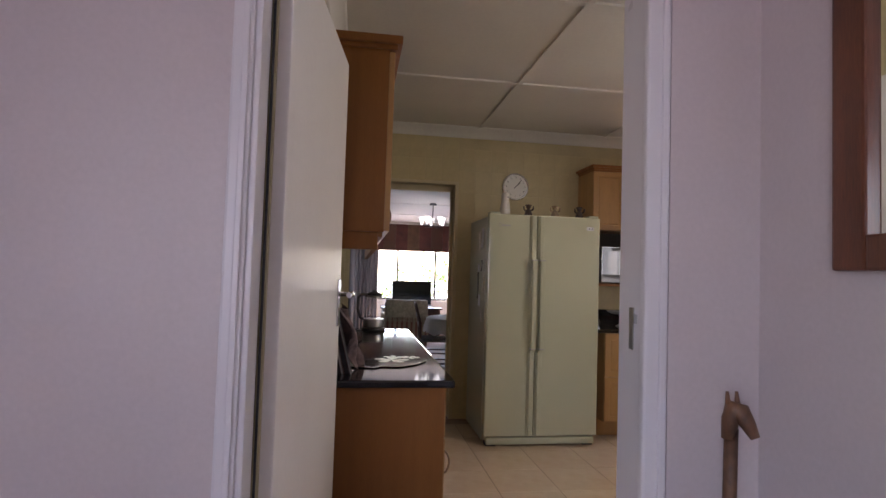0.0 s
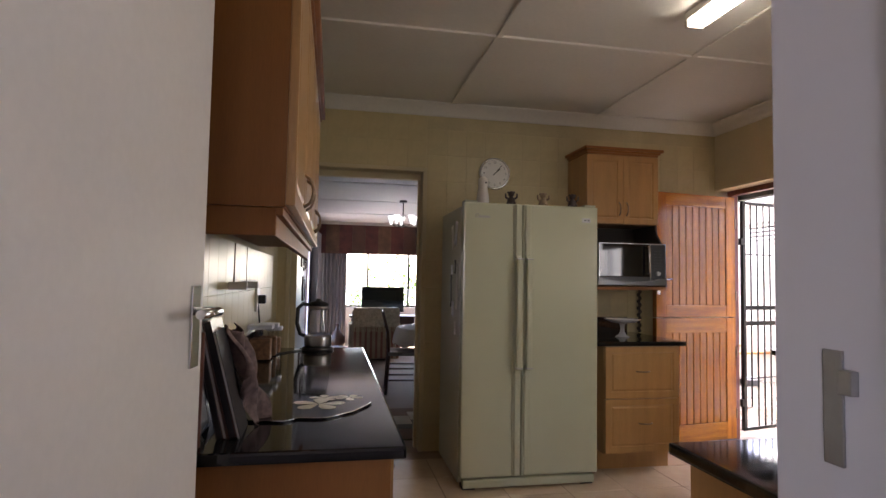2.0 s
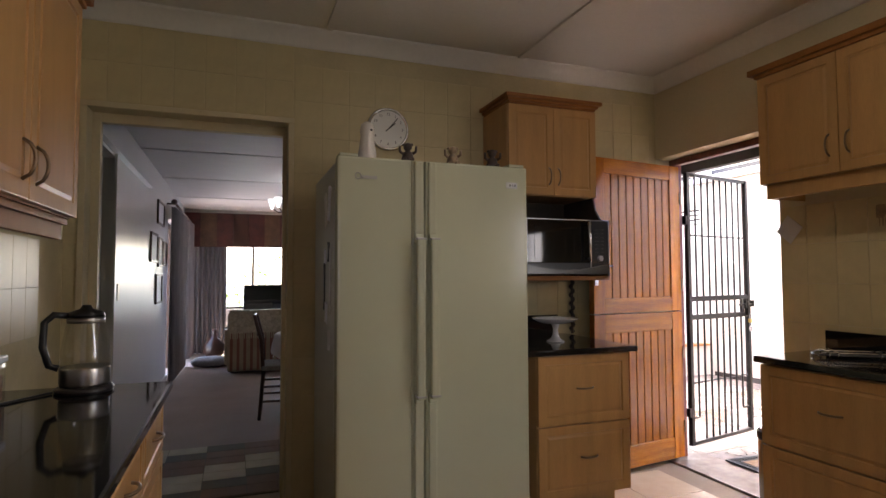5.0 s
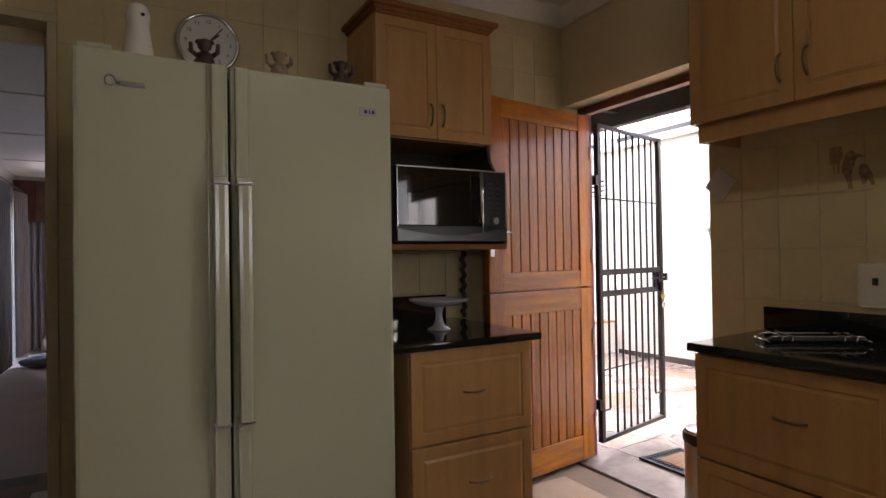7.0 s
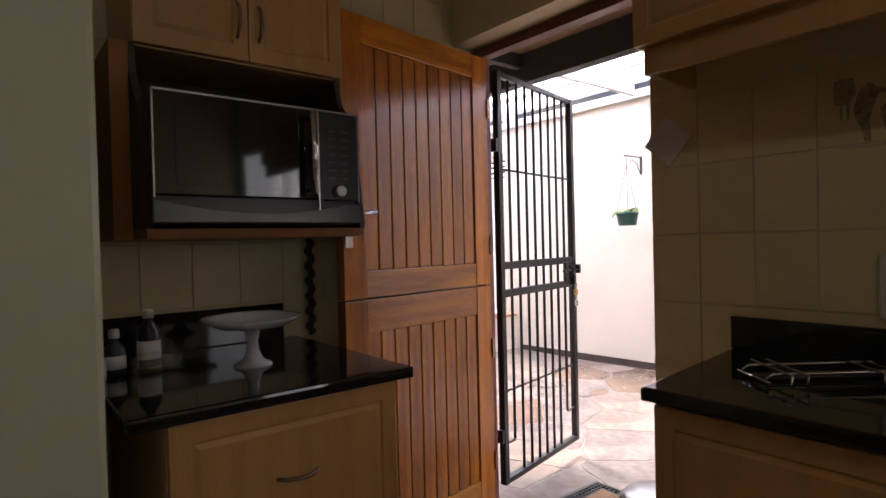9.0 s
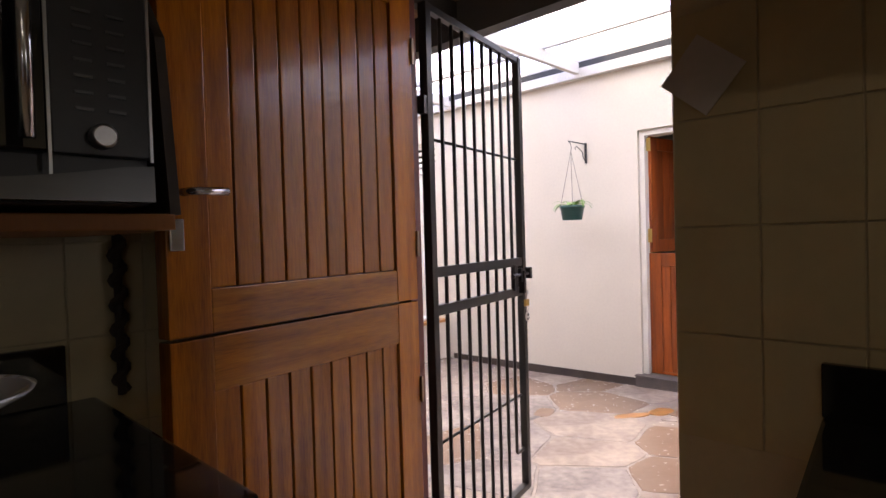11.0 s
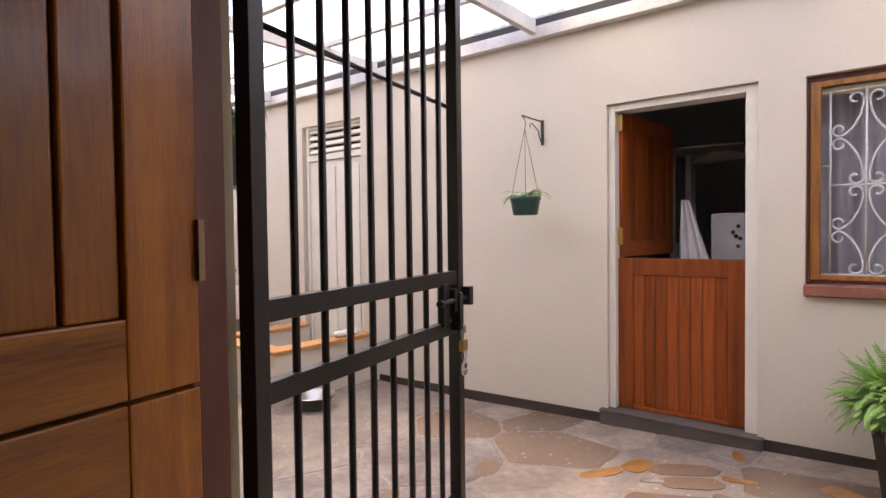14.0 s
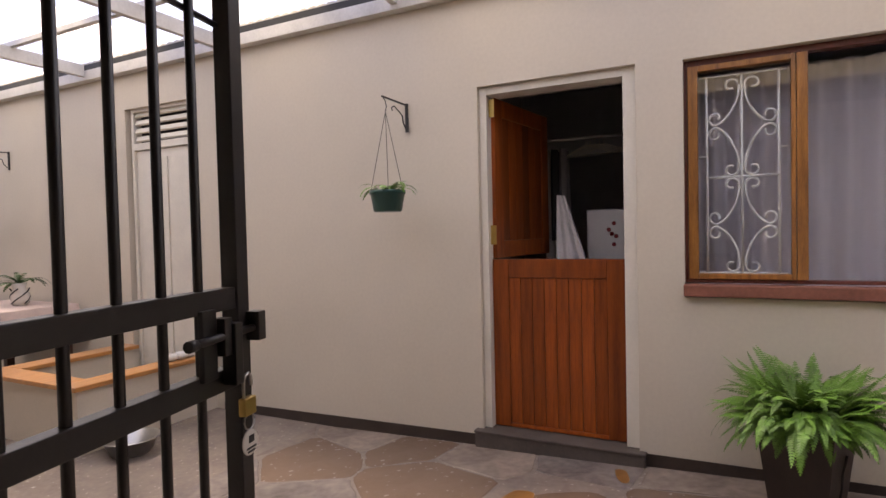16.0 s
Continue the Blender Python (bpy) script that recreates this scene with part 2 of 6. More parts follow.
M["paper"] = surface("paper", (0.62, 0.60, 0.60), 0.6, vary=0.04)
M["paper_brown"] = surface("paper_brown", (0.20, 0.13, 0.10), 0.5, vary=0.4, scale=14)
M["stick_wood"] = surface("stick_wood", (0.17, 0.08, 0.04), 0.5, vary=0.6, scale=26, fine=60, dark=(0.04, 0.02, 0.012), stretch=(1, 1, 0.6))
M["socket"] = surface("socket", (0.72, 0.69, 0.60), 0.35, vary=0.03)
M["red"] = surface("red", (0.30, 0.03, 0.03), 0.5)
M["brass"] = surface("brass", (0.60, 0.42, 0.14), 0.3, 1.0)
M["jar_fill"] = surface("jar_fill", (0.40, 0.20, 0.10), 0.6, vary=0.3, scale=40)
M["jar_lid"] = surface("jar_lid", (0.66, 0.68, 0.76), 0.3)
M["motif_brown"] = surface("motif_brown", (0.36, 0.25, 0.15), 0.4, vary=0.3, scale=60)
M["mauve_cloth"] = surface("mauve_cloth", (0.20, 0.135, 0.13), 0.9, vary=0.3, scale=30, bump=0.04)
M["dull_cover"] = surface("dull_cover", (0.028, 0.024, 0.027), 0.55, vary=0.3, scale=12)
M["guard_white"] = surface("guard_white", (0.86, 0.86, 0.86), 0.4, vary=0.02)
M["sponge"] = surface("sponge", (0.75, 0.73, 0.70), 0.8)
M["cap_wood"] = surface("cap_wood", (0.55, 0.25, 0.08), 0.35, vary=0.15, stretch=(0.7, 6, 6), coat=0.3)
M["brick_sill"] = surface("brick_sill", (0.30, 0.11, 0.075), 0.55, vary=0.2)
M["grass"] = surface("grass", (0.07, 0.12, 0.03), 0.9, vary=0.3, scale=2)


# ---- helpers ----
def box(bm, x0, x1, y0, y1, z0, z1, bevel=0.0, m=None):
    vs = [bm.verts.new((x, y, z)) for x in (x0, x1) for y in (y0, y1) for z in (z0, z1)]
    fs = [bm.faces.new([vs[i] for i in q]) for q in ((0, 1, 3, 2), (4, 6, 7, 5), (0, 4, 5, 1), (2, 3, 7, 6), (0, 2, 6, 4), (1, 5, 7, 3))]
    if bevel:
        es = list({e for f in fs for e in f.edges})
        r = bmesh.ops.bevel(bm, geom=es, offset=bevel, segments=2, affect="EDGES", profile=0.6)
        vs = list({v for f in r["faces"] for v in f.verts} | {v for v in vs if v.is_valid})
    if m is not None:
        bmesh.ops.transform(bm, matrix=m, verts=vs)
    return vs


def boxes(*rows, bevel=0.0):
    bm = bmesh.new()
    for r in rows:
        box(bm, *r, bevel=bevel)
    return bm


def lathe(bm, profile, at=(0, 0, 0), n=24, sx=1.0, sy=1.0, square=0.0):
    rings = []
    for r, z in profile:
        ring = []
        for i in range(n):
            a = 2 * math.pi * i / n
            ring.append(bm.verts.new((at[0] + r * sx * math.cos(a), at[1] + r * sy * math.sin(a), at[2] + z)))
        rings.append(ring)
    for a, b in zip(rings, rings[1:]):
        for i in range(n):
            f = bm.faces.new((a[i], a[(i + 1) % n], b[(i + 1) % n], b[i]))
            f.smooth = True
    bm.faces.new(rings[0][::-1])
    bm.faces.new(rings[-1])
    return bm


def tube(bm, pts, r, n=6):
    pts = [Vector(p) for p in pts]
    rings = []
    for i, p in enumerate(pts):
        d = (pts[min(i + 1, len(pts) - 1)] - pts[max(i - 1, 0)]).normalized()
        u = d.cross(Vector((0.13, 0.31, 0.94))).normalized()
        w = d.cross(u)
        rr = r[i] if isinstance(r, (list, tuple)) else r
        rings.append([bm.verts.new(p + (u * math.cos(2 * math.pi * k / n) + w * math.sin(2 * math.pi * k / n)) * rr) for k in range(n)])
    for a, b in zip(rings, rings[1:]):
        for k in range(n):
            bm.faces.new((a[k], a[(k + 1) % n], b[(k + 1) % n], b[k])).smooth = True
    bm.faces.new(rings[0][::-1])
    bm.faces.new(rings[-1])
    return bm


def mesh_of(name, bm):
    bmesh.ops.recalc_face_normals(bm, faces=bm.faces)
    me = bpy.data.meshes.new(name)
    bm.to_mesh(me)
    bm.free()
    return me


def part(name, bm, material, parent, label="", kind="", m=None):
    me = mesh_of(name, bm)
    me.materials.append(M[material])
    ob = new(name, me)
    ob.parent = parent
    if m is not None:
        ob.matrix_basis = m
    return tagged(ob, label, kind=kind)


def thing(name, at, label="", category="", group="", kind="", rz=0.0):
    ob = new(name)
    ob.empty_display_size = 0.05
    ob.matrix_basis = pose(*at, 0, 0, rz)
    return tagged(ob, label, category, group, kind)


def solid(name, bm, material, label="", category="", kind="", at=(0, 0, 0), rz=0.0, group=""):
    me = mesh_of(name, bm)
    me.materials.append(M[material])
    ob = new(name, me)
    ob.matrix_basis = pose(*at, 0, 0, rz)
    return tagged(ob, label, category, group, kind)


def structure(name, material, *rows, bevel=0.0, label=""):
    return solid(name, boxes(*rows, bevel=bevel), material, label, kind="structure")


# ---- structure: kitchen ----
W, N, E, S = -0.16, 4.95, 3.43, 1.10
floor = structure("floor", "floor_grout", (W - 0.2, E + 0.25, -2.6, N, -0.12, -0.004), label="tiled kitchen floor with brown grout")
wall_north = structure("wall_north", "grout", (W - 0.2, -0.09, N, N + 0.18, 0, 2.75), (0.92, E, N, N + 0.18, 0, 2.75), (-0.09, 0.92, N, N + 0.18, 2.14, 2.75), label="cream tiled kitchen wall with a doorway")
wall_west = structure("wall_west", "grout", (W - 0.2, W, S, 4.72, 0, 2.75), (W - 0.2, W, 4.72, N, 0, 2.75), label="cream tiled kitchen wall behind the worktop")
wall_east = structure("wall_east", "wall_plaster", (E, E + 0.22, S - 0.1, 1.2, 0, 2.75), (E, E + 0.22, 2.2, 3.99, 0, 2.75), (E, E + 0.22, 1.2, 2.2, 0, 1.1), (E, E + 0.22, 1.2, 2.2, 1.97, 2.75), (E, E + 0.22, 4.95, 5.13, 0, 2.75), (E, E + 0.22, 3.99, 4.95, 2.09, 2.75), label="cream kitchen wall with the back door opening")
wall_south = structure("wall_south", "wall_plaster", (0.69, E, S - 0.1, S, 0, 2.75), (-0.22, 0.69, S - 0.1, S, 2.12, 2.75), (W - 0.2, -0.22, S - 0.1, S, 0, 2.75))
ceiling = structure("ceiling", "ceiling", (W - 0.2, E + 0.22, S - 0.1, N, 2.65, 2.75), label="white painted board ceiling with cover strips")
strips = boxes((1.09, 1.125, S, N, 2.640, 2.65), (W, E, 3.625, 3.66, 2.638, 2.65), (2.29, 2.325, S, N, 2.640, 2.65), (W, E, 2.425, 2.46, 2.638, 2.65))
solid("trim", strips, "ceiling", "white ceiling cover strips", kind="structure")


def cove(bm, x0, y0, x1, y1, nx, ny, z=2.65, h=0.09):
    """A cornice of stepped and hollow section along a wall; n points into the room."""
    prof = [(0, -h), (0.012, -h), (0.016, -h + 0.012), (0.03, -h * 0.6), (0.055, -h * 0.3), (0.078, -0.014), (0.09, -0.01), (0.09, 0)]
    a = [bm.verts.new((x0 + nx * d, y0 + ny * d, z + e)) for d, e in prof]
    b = [bm.verts.new((x1 + nx * d, y1 + ny * d, z + e)) for d, e in prof]
    for i in range(len(prof) - 1):
        bm.faces.new((a[i], b[i], b[i + 1], a[i + 1])).smooth = True


bm = bmesh.new()
cove(bm, W, N, E, N, 0, -1)
cove(bm, E, N, E, S, -1, 0)
cove(bm, W, S, W, N, 1, 0)
cove(bm, W, S, E, S, 0, 1)
solid("cornice", bm, "ceiling", "white moulded cornice", kind="structure")
# doorway to the lounge: painted steel frame
door_2 = structure("door_2", "wall_plaster", (-0.10, -0.07, N - 0.012, N + 0.19, 0, 2.12), (0.90, 0.93, N - 0.012, N + 0.19, 0, 2.12), (-0.10, 0.93, N - 0.012, N + 0.19, 2.121, 2.15), (-0.07, -0.03, N + 0.10, N + 0.15, 0, 2.12), (0.88, 0.90, N + 0.10, N + 0.15, 0, 2.12), (-0.03, 0.88, N + 0.1, N + 0.15, 2.07, 2.12), bevel=0.003, label="cream painted open doorway frame to the lounge")
# window above the east worktop
window_2 = structure("window_2", "window_wood", (E + 0.10, E + 0.15, 1.2, 1.25, 1.1, 1.97), (E + 0.10, E + 0.15, 2.15, 2.2, 1.1, 1.97), (E + 0.10, E + 0.15, 1.68, 1.72, 1.15, 1.92), (E + 0.10, E + 0.15, 1.25, 2.15, 1.1, 1.15), (E + 0.10, E + 0.15, 1.25, 2.15, 1.92, 1.97), label="varnished timber kitchen window")

# ---- structure: hall ----
structure("wall_hall", "hall_paint", (-1.3, -0.22, 0.99, 1.0, 0, 2.75), (0.685, 0.9, 0.99, 1.0, 0, 2.75), (-0.22, 0.685, 0.99, 1.0, 2.12, 2.75), (0.9, 1.0, -2.5, 1.0, 0, 2.75), (-1.4, -1.3, -2.5, -2.4, 0, 2.75), (-1.4, -1.3, -1.4, 1.0, 0, 2.75), (-1.4, -1.3, -2.4, -1.4, 0, 0.95), (-1.4, -1.3, -2.4, -1.4, 2.05, 2.75), (-1.4, 1.0, -2.6, -2.5, 0, 2.75), label="pale painted hall wall")
structure("ceiling", "ceiling", (-1.4, 1.0, -2.6, 0.99, 2.65, 2.75))
bm = boxes((-0.225, -0.185, 0.978, 1.0, 0, 2.10), (0.630, 0.684, 0.988, 1.010, 0, 2.10), (-0.225, 0.703, 0.978, 1.0, 2.10, 2.16), bevel=0.006)
for r in ((-0.218, -0.172, 0.99, 1.095, 0, 2.07), (0.652, 0.70, 1.012, 1.150, 0, 2.07), (-0.218, 0.65, 0.99, 1.095, 2.07, 2.10), (-0.205, -0.192, 0.970, 0.979, 0, 2.12), (0.662, 0.678, 0.982, 0.989, 0, 2.12)):
    box(bm, *r, bevel=0.003)
door_1 = solid("door_1", bm, "white_gloss", "white painted door frame with a chrome strike plate", kind="structure")
part("strike_plate", boxes((0.649, 0.652, 1.075, 1.094, 1.145, 1.24), (0.644, 0.652, 1.062, 1.075, 1.205, 1.225), bevel=0.001), "steel", door_1, "worn chrome strike plate")

# ---- structure: lounge ----
structure("carpet", "carpet", (W - 0.2, 3.46, N, 12.2, -0.12, 0.0), label="beige brown fitted carpet")
structure("wall_lounge_west", "lounge_paint", (W - 0.2, W, 6.2, 9.5, 0, 2.45), (W - 0.2, W, 5.13, 6.2, 2.1, 2.45), (W - 0.28, W - 0.08, 5.13, 6.2, 0, 2.1), (W - 0.2, W, 11.6, 12.2, 0, 2.45), (W - 0.2, W, 9.5, 11.6, 2.0, 2.45), label="glossy white lounge wall")
structure("wall_lounge_north", "lounge_paint", (W, 0.4, 12.0, 12.2, 0, 2.45), (0.4, 3.0, 12.0, 12.2, 0, 0.72), (0.4, 3.0, 12.0, 12.2, 1.9, 2.45), (3.0, 3.46, 12.0, 12.2, 0, 2.45))
structure("wall_lounge_east", "lounge_paint", (3.46, 3.63, N + 0.18, 12.2, 0, 2.45))
structure("ceiling", "lounge_ceiling", (W - 0.2, 3.46, N + 0.18, 12.2, 2.40, 2.5), (W, 3.46, 7.24, 7.28, 2.392, 2.4), (W, 3.46, 8.78, 8.82, 2.392, 2.4), (W, 3.46, 10.43, 10.47, 2.392, 2.4), label="white board ceiling with thin cover strips")
structure("trim", "lounge_paint", (W, W + 0.02, 6.25, 9.5, 0, 0.07), label="white skirting board")
structure("trim", "lounge_paint", (W, W + 0.045, 5.15, 7.75, 2.12, 2.2), (W, W + 0.02, 6.13, 6.2, 0, 2.12), label="white sliding door pelmet")
window_3 = structure("window_3", "black_paint", (0.4, 0.43, 12.05, 12.09, 0.72, 1.9), (0.90, 0.94, 12.05, 12.09, 0.72, 1.9), (1.72, 1.76, 12.05, 12.09, 0.72, 1.9), (2.97, 3.0, 12.05, 12.09, 0.72, 1.9), (0.4, 3.0, 12.05, 12.09, 0.72, 0.76), (0.4, 3.0, 12.05, 12.09, 1.86, 1.9), label="dark framed lounge window")
window_4 = structure("window_4", "lounge_wood", (W - 0.12, W - 0.07, 9.5, 9.56, 0, 2.0), (W - 0.12, W - 0.07, 11.54, 11.6, 0, 2.0), (W - 0.12, W - 0.07, 10.5, 10.56, 0, 2.0), (W - 0.12, W - 0.07, 9.5, 11.6, 1.94, 2.0), label="dark framed glass door")


# ---- structure: yard ----
def gz(y):
    return 0.05 - 0.03 * min(3.6, max(0, y - 3.4))


XH, XY = 3.65, 6.64
bm = bmesh.new()
cols = (-60, XH, XY + 0.22, 60)
rows = (-60, 1.5, 3.4, 6.6, 14.5, 90)
grid = [[bm.verts.new((x, y, gz(y) - 0.012 if XH <= x <= XY + 0.3 else -0.14)) for x in cols] for y in rows]
for j in range(len(rows) - 1):
    for i in range(len(cols) - 1):
        if not (i == 0 and 1 <= j <= 2):
            bm.faces.new((grid[j][i], grid[j][i + 1], grid[j + 1][i + 1], grid[j + 1][i]))
solid("ground", bm, "mortar", "grey concrete ground between paving stones", kind="structure")
structure("lawn", "grass", (-30, 40, 14.6, 80, -0.12, -0.10), (-30, -0.5, -20, 14.6, -0.12, -0.10), label="green lawn")
yw = [(XY, XY + 0.2, -1, 3.0, -0.1, 2.7), (XY, XY + 0.2, 3.0, 4.47, -0.1, 0.86), (XY, XY + 0.2, 3.0, 4.47, 2.008, 2.7), (XY, XY + 0.2, 4.47, 4.69, -0.1, 2.7), (XY, XY + 0.2, 4.69, 5.545, 2.02, 2.7), (XY, XY + 0.2, 5.545, 7.80, -0.1, 2.7),
      (XY, XY + 0.2, 7.80, 8.62, 2.25, 2.7), (XY, XY + 0.2, 8.62, 12.0, -0.1, 2.7), (XY, XY + 0.2, 12.0, 12.9, 2.1, 2.7), (XY, XY + 0.2, 12.9, 14.5, -0.1, 2.7)]
wall_yard = structure("wall_yard", "yard_paint", *yw, label="warm white plastered outbuilding wall")
structure("wall_yard_end", "yard_paint", (XH, XY + 0.2, 14.5, 14.7, -0.1, 2.7), (XH, XY + 0.2, -1.2, -1.0, -0.1, 2.7), label="warm white plastered end wall")
structure("wall_house", "yard_paint", (XH - 0.02, XH + 0.003, -1, 1.2, -0.1, 2.5), (XH - 0.02, XH + 0.003, 2.2, 3.99, -0.1, 2.5), (XH - 0.02, XH + 0.003, 1.2, 2.2, -0.1, 1.1), (XH - 0.02, XH + 0.003, 1.2, 2.2, 1.97, 2.5), (XH - 0.02, XH + 0.003, 4.955, 5.1, -0.1, 2.5), (XH - 0.015, XH + 0.003, 5.1, 14.5, -0.1, 2.5), label="warm white plastered house wall")
bm = bmesh.new()
for y0, y1 in ((-1, 4.66), (5.58, 7.6), (8.9, 14.5)):
    a = [bm.verts.new(p) for p in ((XY - 0.006, y0, gz(y0) - 0.03), (XY - 0.006, y1, gz(y1) - 0.03), (XY - 0.006, y1, gz(y1) + 0.052), (XY - 0.006, y0, gz(y0) + 0.052))]
    b = [bm.verts.new((v.co.x + 0.01, v.co.y, v.co.z)) for v in a]
    bm.faces.new(a), bm.faces.new((a[3], a[2], b[2], b[3]))
solid("baseboard", bm, "plinth", "dark brown painted plinth band", kind="structure")
structure("door_step", "step", (XY - 0.045, XY + 0.2, 4.66, 5.58, -0.12, 0.058), (XY - 0.05, XY + 0.2, 4.655, 5.585, 0.058, 0.072), bevel=0.005, label="dark concrete door step")
structure("door_sill", "stone_pale", (E, XH + 0.12, 3.99, 4.95, -0.1, 0.012), bevel=0.006, label="grey concrete back door sill")

# ---- doors ----
def boarded_leaf(parent, name, w, z0, z1, n, rails, label, wood="hard_wood", cross="hard_wood_cross", gap=0.003):
    """A framed leaf of upright V-jointed boards, hinged at its local origin and running along local -x. rails: (bottom, top) rail heights."""
    leaf = new(name)
    leaf.parent = parent
    tagged(leaf, label)
    st = 0.095 if w < 0.75 else 0.0965
    part("stile", boxes((-w, -w + st, -0.022, 0.022, z0, z1), bevel=0.003), wood, leaf)
    part("stile", boxes((-st, 0, -0.022, 0.022, z0, z1), bevel=0.003), wood, leaf)
    part("rail", boxes((-w + st, -st, -0.021, 0.021, z0, z0 + rails[0]), bevel=0.003), cross, leaf)
    part("rail", boxes((-w + st, -st, -0.021, 0.021, z1 - rails[1], z1), bevel=0.003), cross, leaf)
    part("backing", boxes((-w + st, -st, -0.004, 0.004, z0 + rails[0], z1 - rails[1])), "groove", leaf)
    pw = (w - 2 * st) / n
    me = None
    for i in range(n):
        x = -w + st + pw * (i + 0.5)
        if me is None:
            ob = part("board", boxes((-pw / 2 + gap, pw / 2 - gap, -0.014, 0.014, z0 + rails[0] + 0.001, z1 - rails[1] - 0.001), bevel=0.003), wood, leaf)
            me = ob.data
        else:
            ob = new("board", me)
            ob.parent = leaf
        ob.location = (x, 0, 0)
    return leaf


door_back = thing("door_back", (3.525, 4.86, 0), "varnished orange-brown wooden stable door, both halves open against the kitchen wall", "door", kind="structure", rz=8.4)
boarded_leaf(door_back, "upper_leaf", 0.805, 1.026, 2.022, 9, (0.096, 0.10), "varnished boarded upper half")
boarded_leaf(door_back, "lower_leaf", 0.805, 0.035, 1.020, 9, (0.14, 0.12), "varnished boarded lower half")
bm = boxes((-0.80, -0.77, -0.030, -0.022, 1.205, 1.27), bevel=0.002)
tube(bm, [(-0.765, -0.02, 1.325), (-0.765, -0.055, 1.325), (-0.755, -0.062, 1.325), (-0.69, -0.064, 1.327)], 0.009, 8)
part("handle", bm, "chrome", door_back, "chrome lever handle")
part("hinge", boxes((-0.004, 0.005, -0.030, -0.0225, 1.76, 1.84), (-0.004, 0.005, -0.030, -0.0225, 1.16, 1.24), (-0.004, 0.005, -0.030, -0.0225, 0.7, 0.78), (-0.004, 0.005, -0.030, -0.0225, 0.2, 0.28)), "bronze", door_back)
structure("door_frame", "frame_wood", (3.545, 3.60, 4.89, 4.948, 0.012, 2.045), (3.545, 3.60, 3.992, 4.026, 0.012, 2.045), (3.545, 3.60, 3.992, 4.948, 2.045, 2.088), bevel=0.003, label="dark red-brown painted back door frame")

# black strip stands in for the shadow in the gap beside the leaf
structure("gap_shadow", "rubber", (-0.168, -0.1635, 1.088, 1.0965, 0.012, 2.06), label="dark strip drawn as the shadow gap between door and frame")
hall_door = thing("hall_door", (-0.171, 1.118, 0), "cream white painted flush door standing open beside the worktop", "door", kind="structure", rz=-7.2)
part("leaf", boxes((0, 0.04, 0, 0.83, 0.012, 2.055), bevel=0.003), "door_paint", hall_door)
bm = boxes((0.04, 0.046, 0.757, 0.799, 1.11, 1.272), bevel=0.002)
tube(bm, [(0.046, 0.775, 1.222), (0.085, 0.775, 1.222), (0.094, 0.765, 1.222), (0.095, 0.66, 1.222)], 0.009, 8)
part("handle", bm, "chrome", hall_door, "chrome lever handle on a long plate")
bm = boxes((-0.006, 0.0, 0.757, 0.799, 1.11, 1.272), bevel=0.002)
tube(bm, [(-0.006, 0.775, 1.222), (-0.05, 0.775, 1.222), (-0.054, 0.765, 1.222), (-0.055, 0.66, 1.222)], 0.009, 8)
part("handle", bm, "chrome", hall_door)
part("lock_plate", boxes((0.008, 0.032, 0.83, 0.832, 1.03, 1.25)), "steel", hall_door)

yard_door = thing("yard_door", (XY + 0.10, 5.50, 0.077), "varnished orange wooden stable door, lower half shut and upper half open inward", "door", kind="structure", rz=90)
boarded_leaf(yard_door, "lower_leaf", 0.74, 0.0, 0.965, 8, (0.02, 0.105), "varnished boarded lower half", "yard_wood", "yard_wood", 0.0012)
up = boarded_leaf(yard_door, "upper_leaf", 0.74, 0.97, 1.895, 6, (0.1, 0.1), "varnished boarded upper half", "yard_wood", "yard_wood", 0.0012)
up.matrix_basis = pose(0, 0, 0, 0, 0, 82)
part("hinge", boxes((-0.03, 0.004, 0.022, 0.032, 1.05, 1.16), (-0.03, 0.004, 0.022, 0.032, 1.78, 1.88)), "brass", yard_door, "tarnished brass hinges")
structure("door_3", "yard_trim", (XY + 0.03, XY + 0.17, 5.502, 5.543, 0.073, 2.019), (XY + 0.03, XY + 0.17, 4.692, 4.756, 0.073, 2.019), (XY + 0.03, XY + 0.17, 4.756, 5.502, 1.976, 2.019), bevel=0.002, label="cream painted door frame")
# shallow plaster surround of the yard door
store_door = thing("store_door", (XY + 0.05, 8.59, 0), "white painted plank door with a louvred vent above", "door", kind="structure", rz=-90)
part("leaf", boxes((0.03, 0.79, 0, 0.04, -0.08, 1.915), bevel=0.003), "yard_trim", store_door)
part("board", boxes((0.10, 0.40, -0.012, 0, 0.05, 1.85), (0.42, 0.72, -0.012, 0, 0.05, 1.85), bevel=0.004), "yard_trim", store_door)
part("frame", boxes((0, 0.03, -0.02, 0.06, -0.09, 2.25), (0.79, 0.82, -0.02, 0.06, -0.09, 2.25), (0.03, 0.79, -0.02, 0.06, 1.92, 1.975), (0.03, 0.79, -0.02, 0.06, 2.225, 2.25), bevel=0.002), "yard_trim", store_door)
vent = part("vent", boxes((0.03, 0.79, 0.05, 0.06, 1.975, 2.225)), "black_paint", store_door, "dark opening behind the louvres")
for k in range(4):
    part("slat", boxes((0.03, 0.79, -0.02, 0.0, 0, 0.04)), "yard_trim", vent, m=pose(0, 0.01, 1.99 + 0.065 * k, -28))


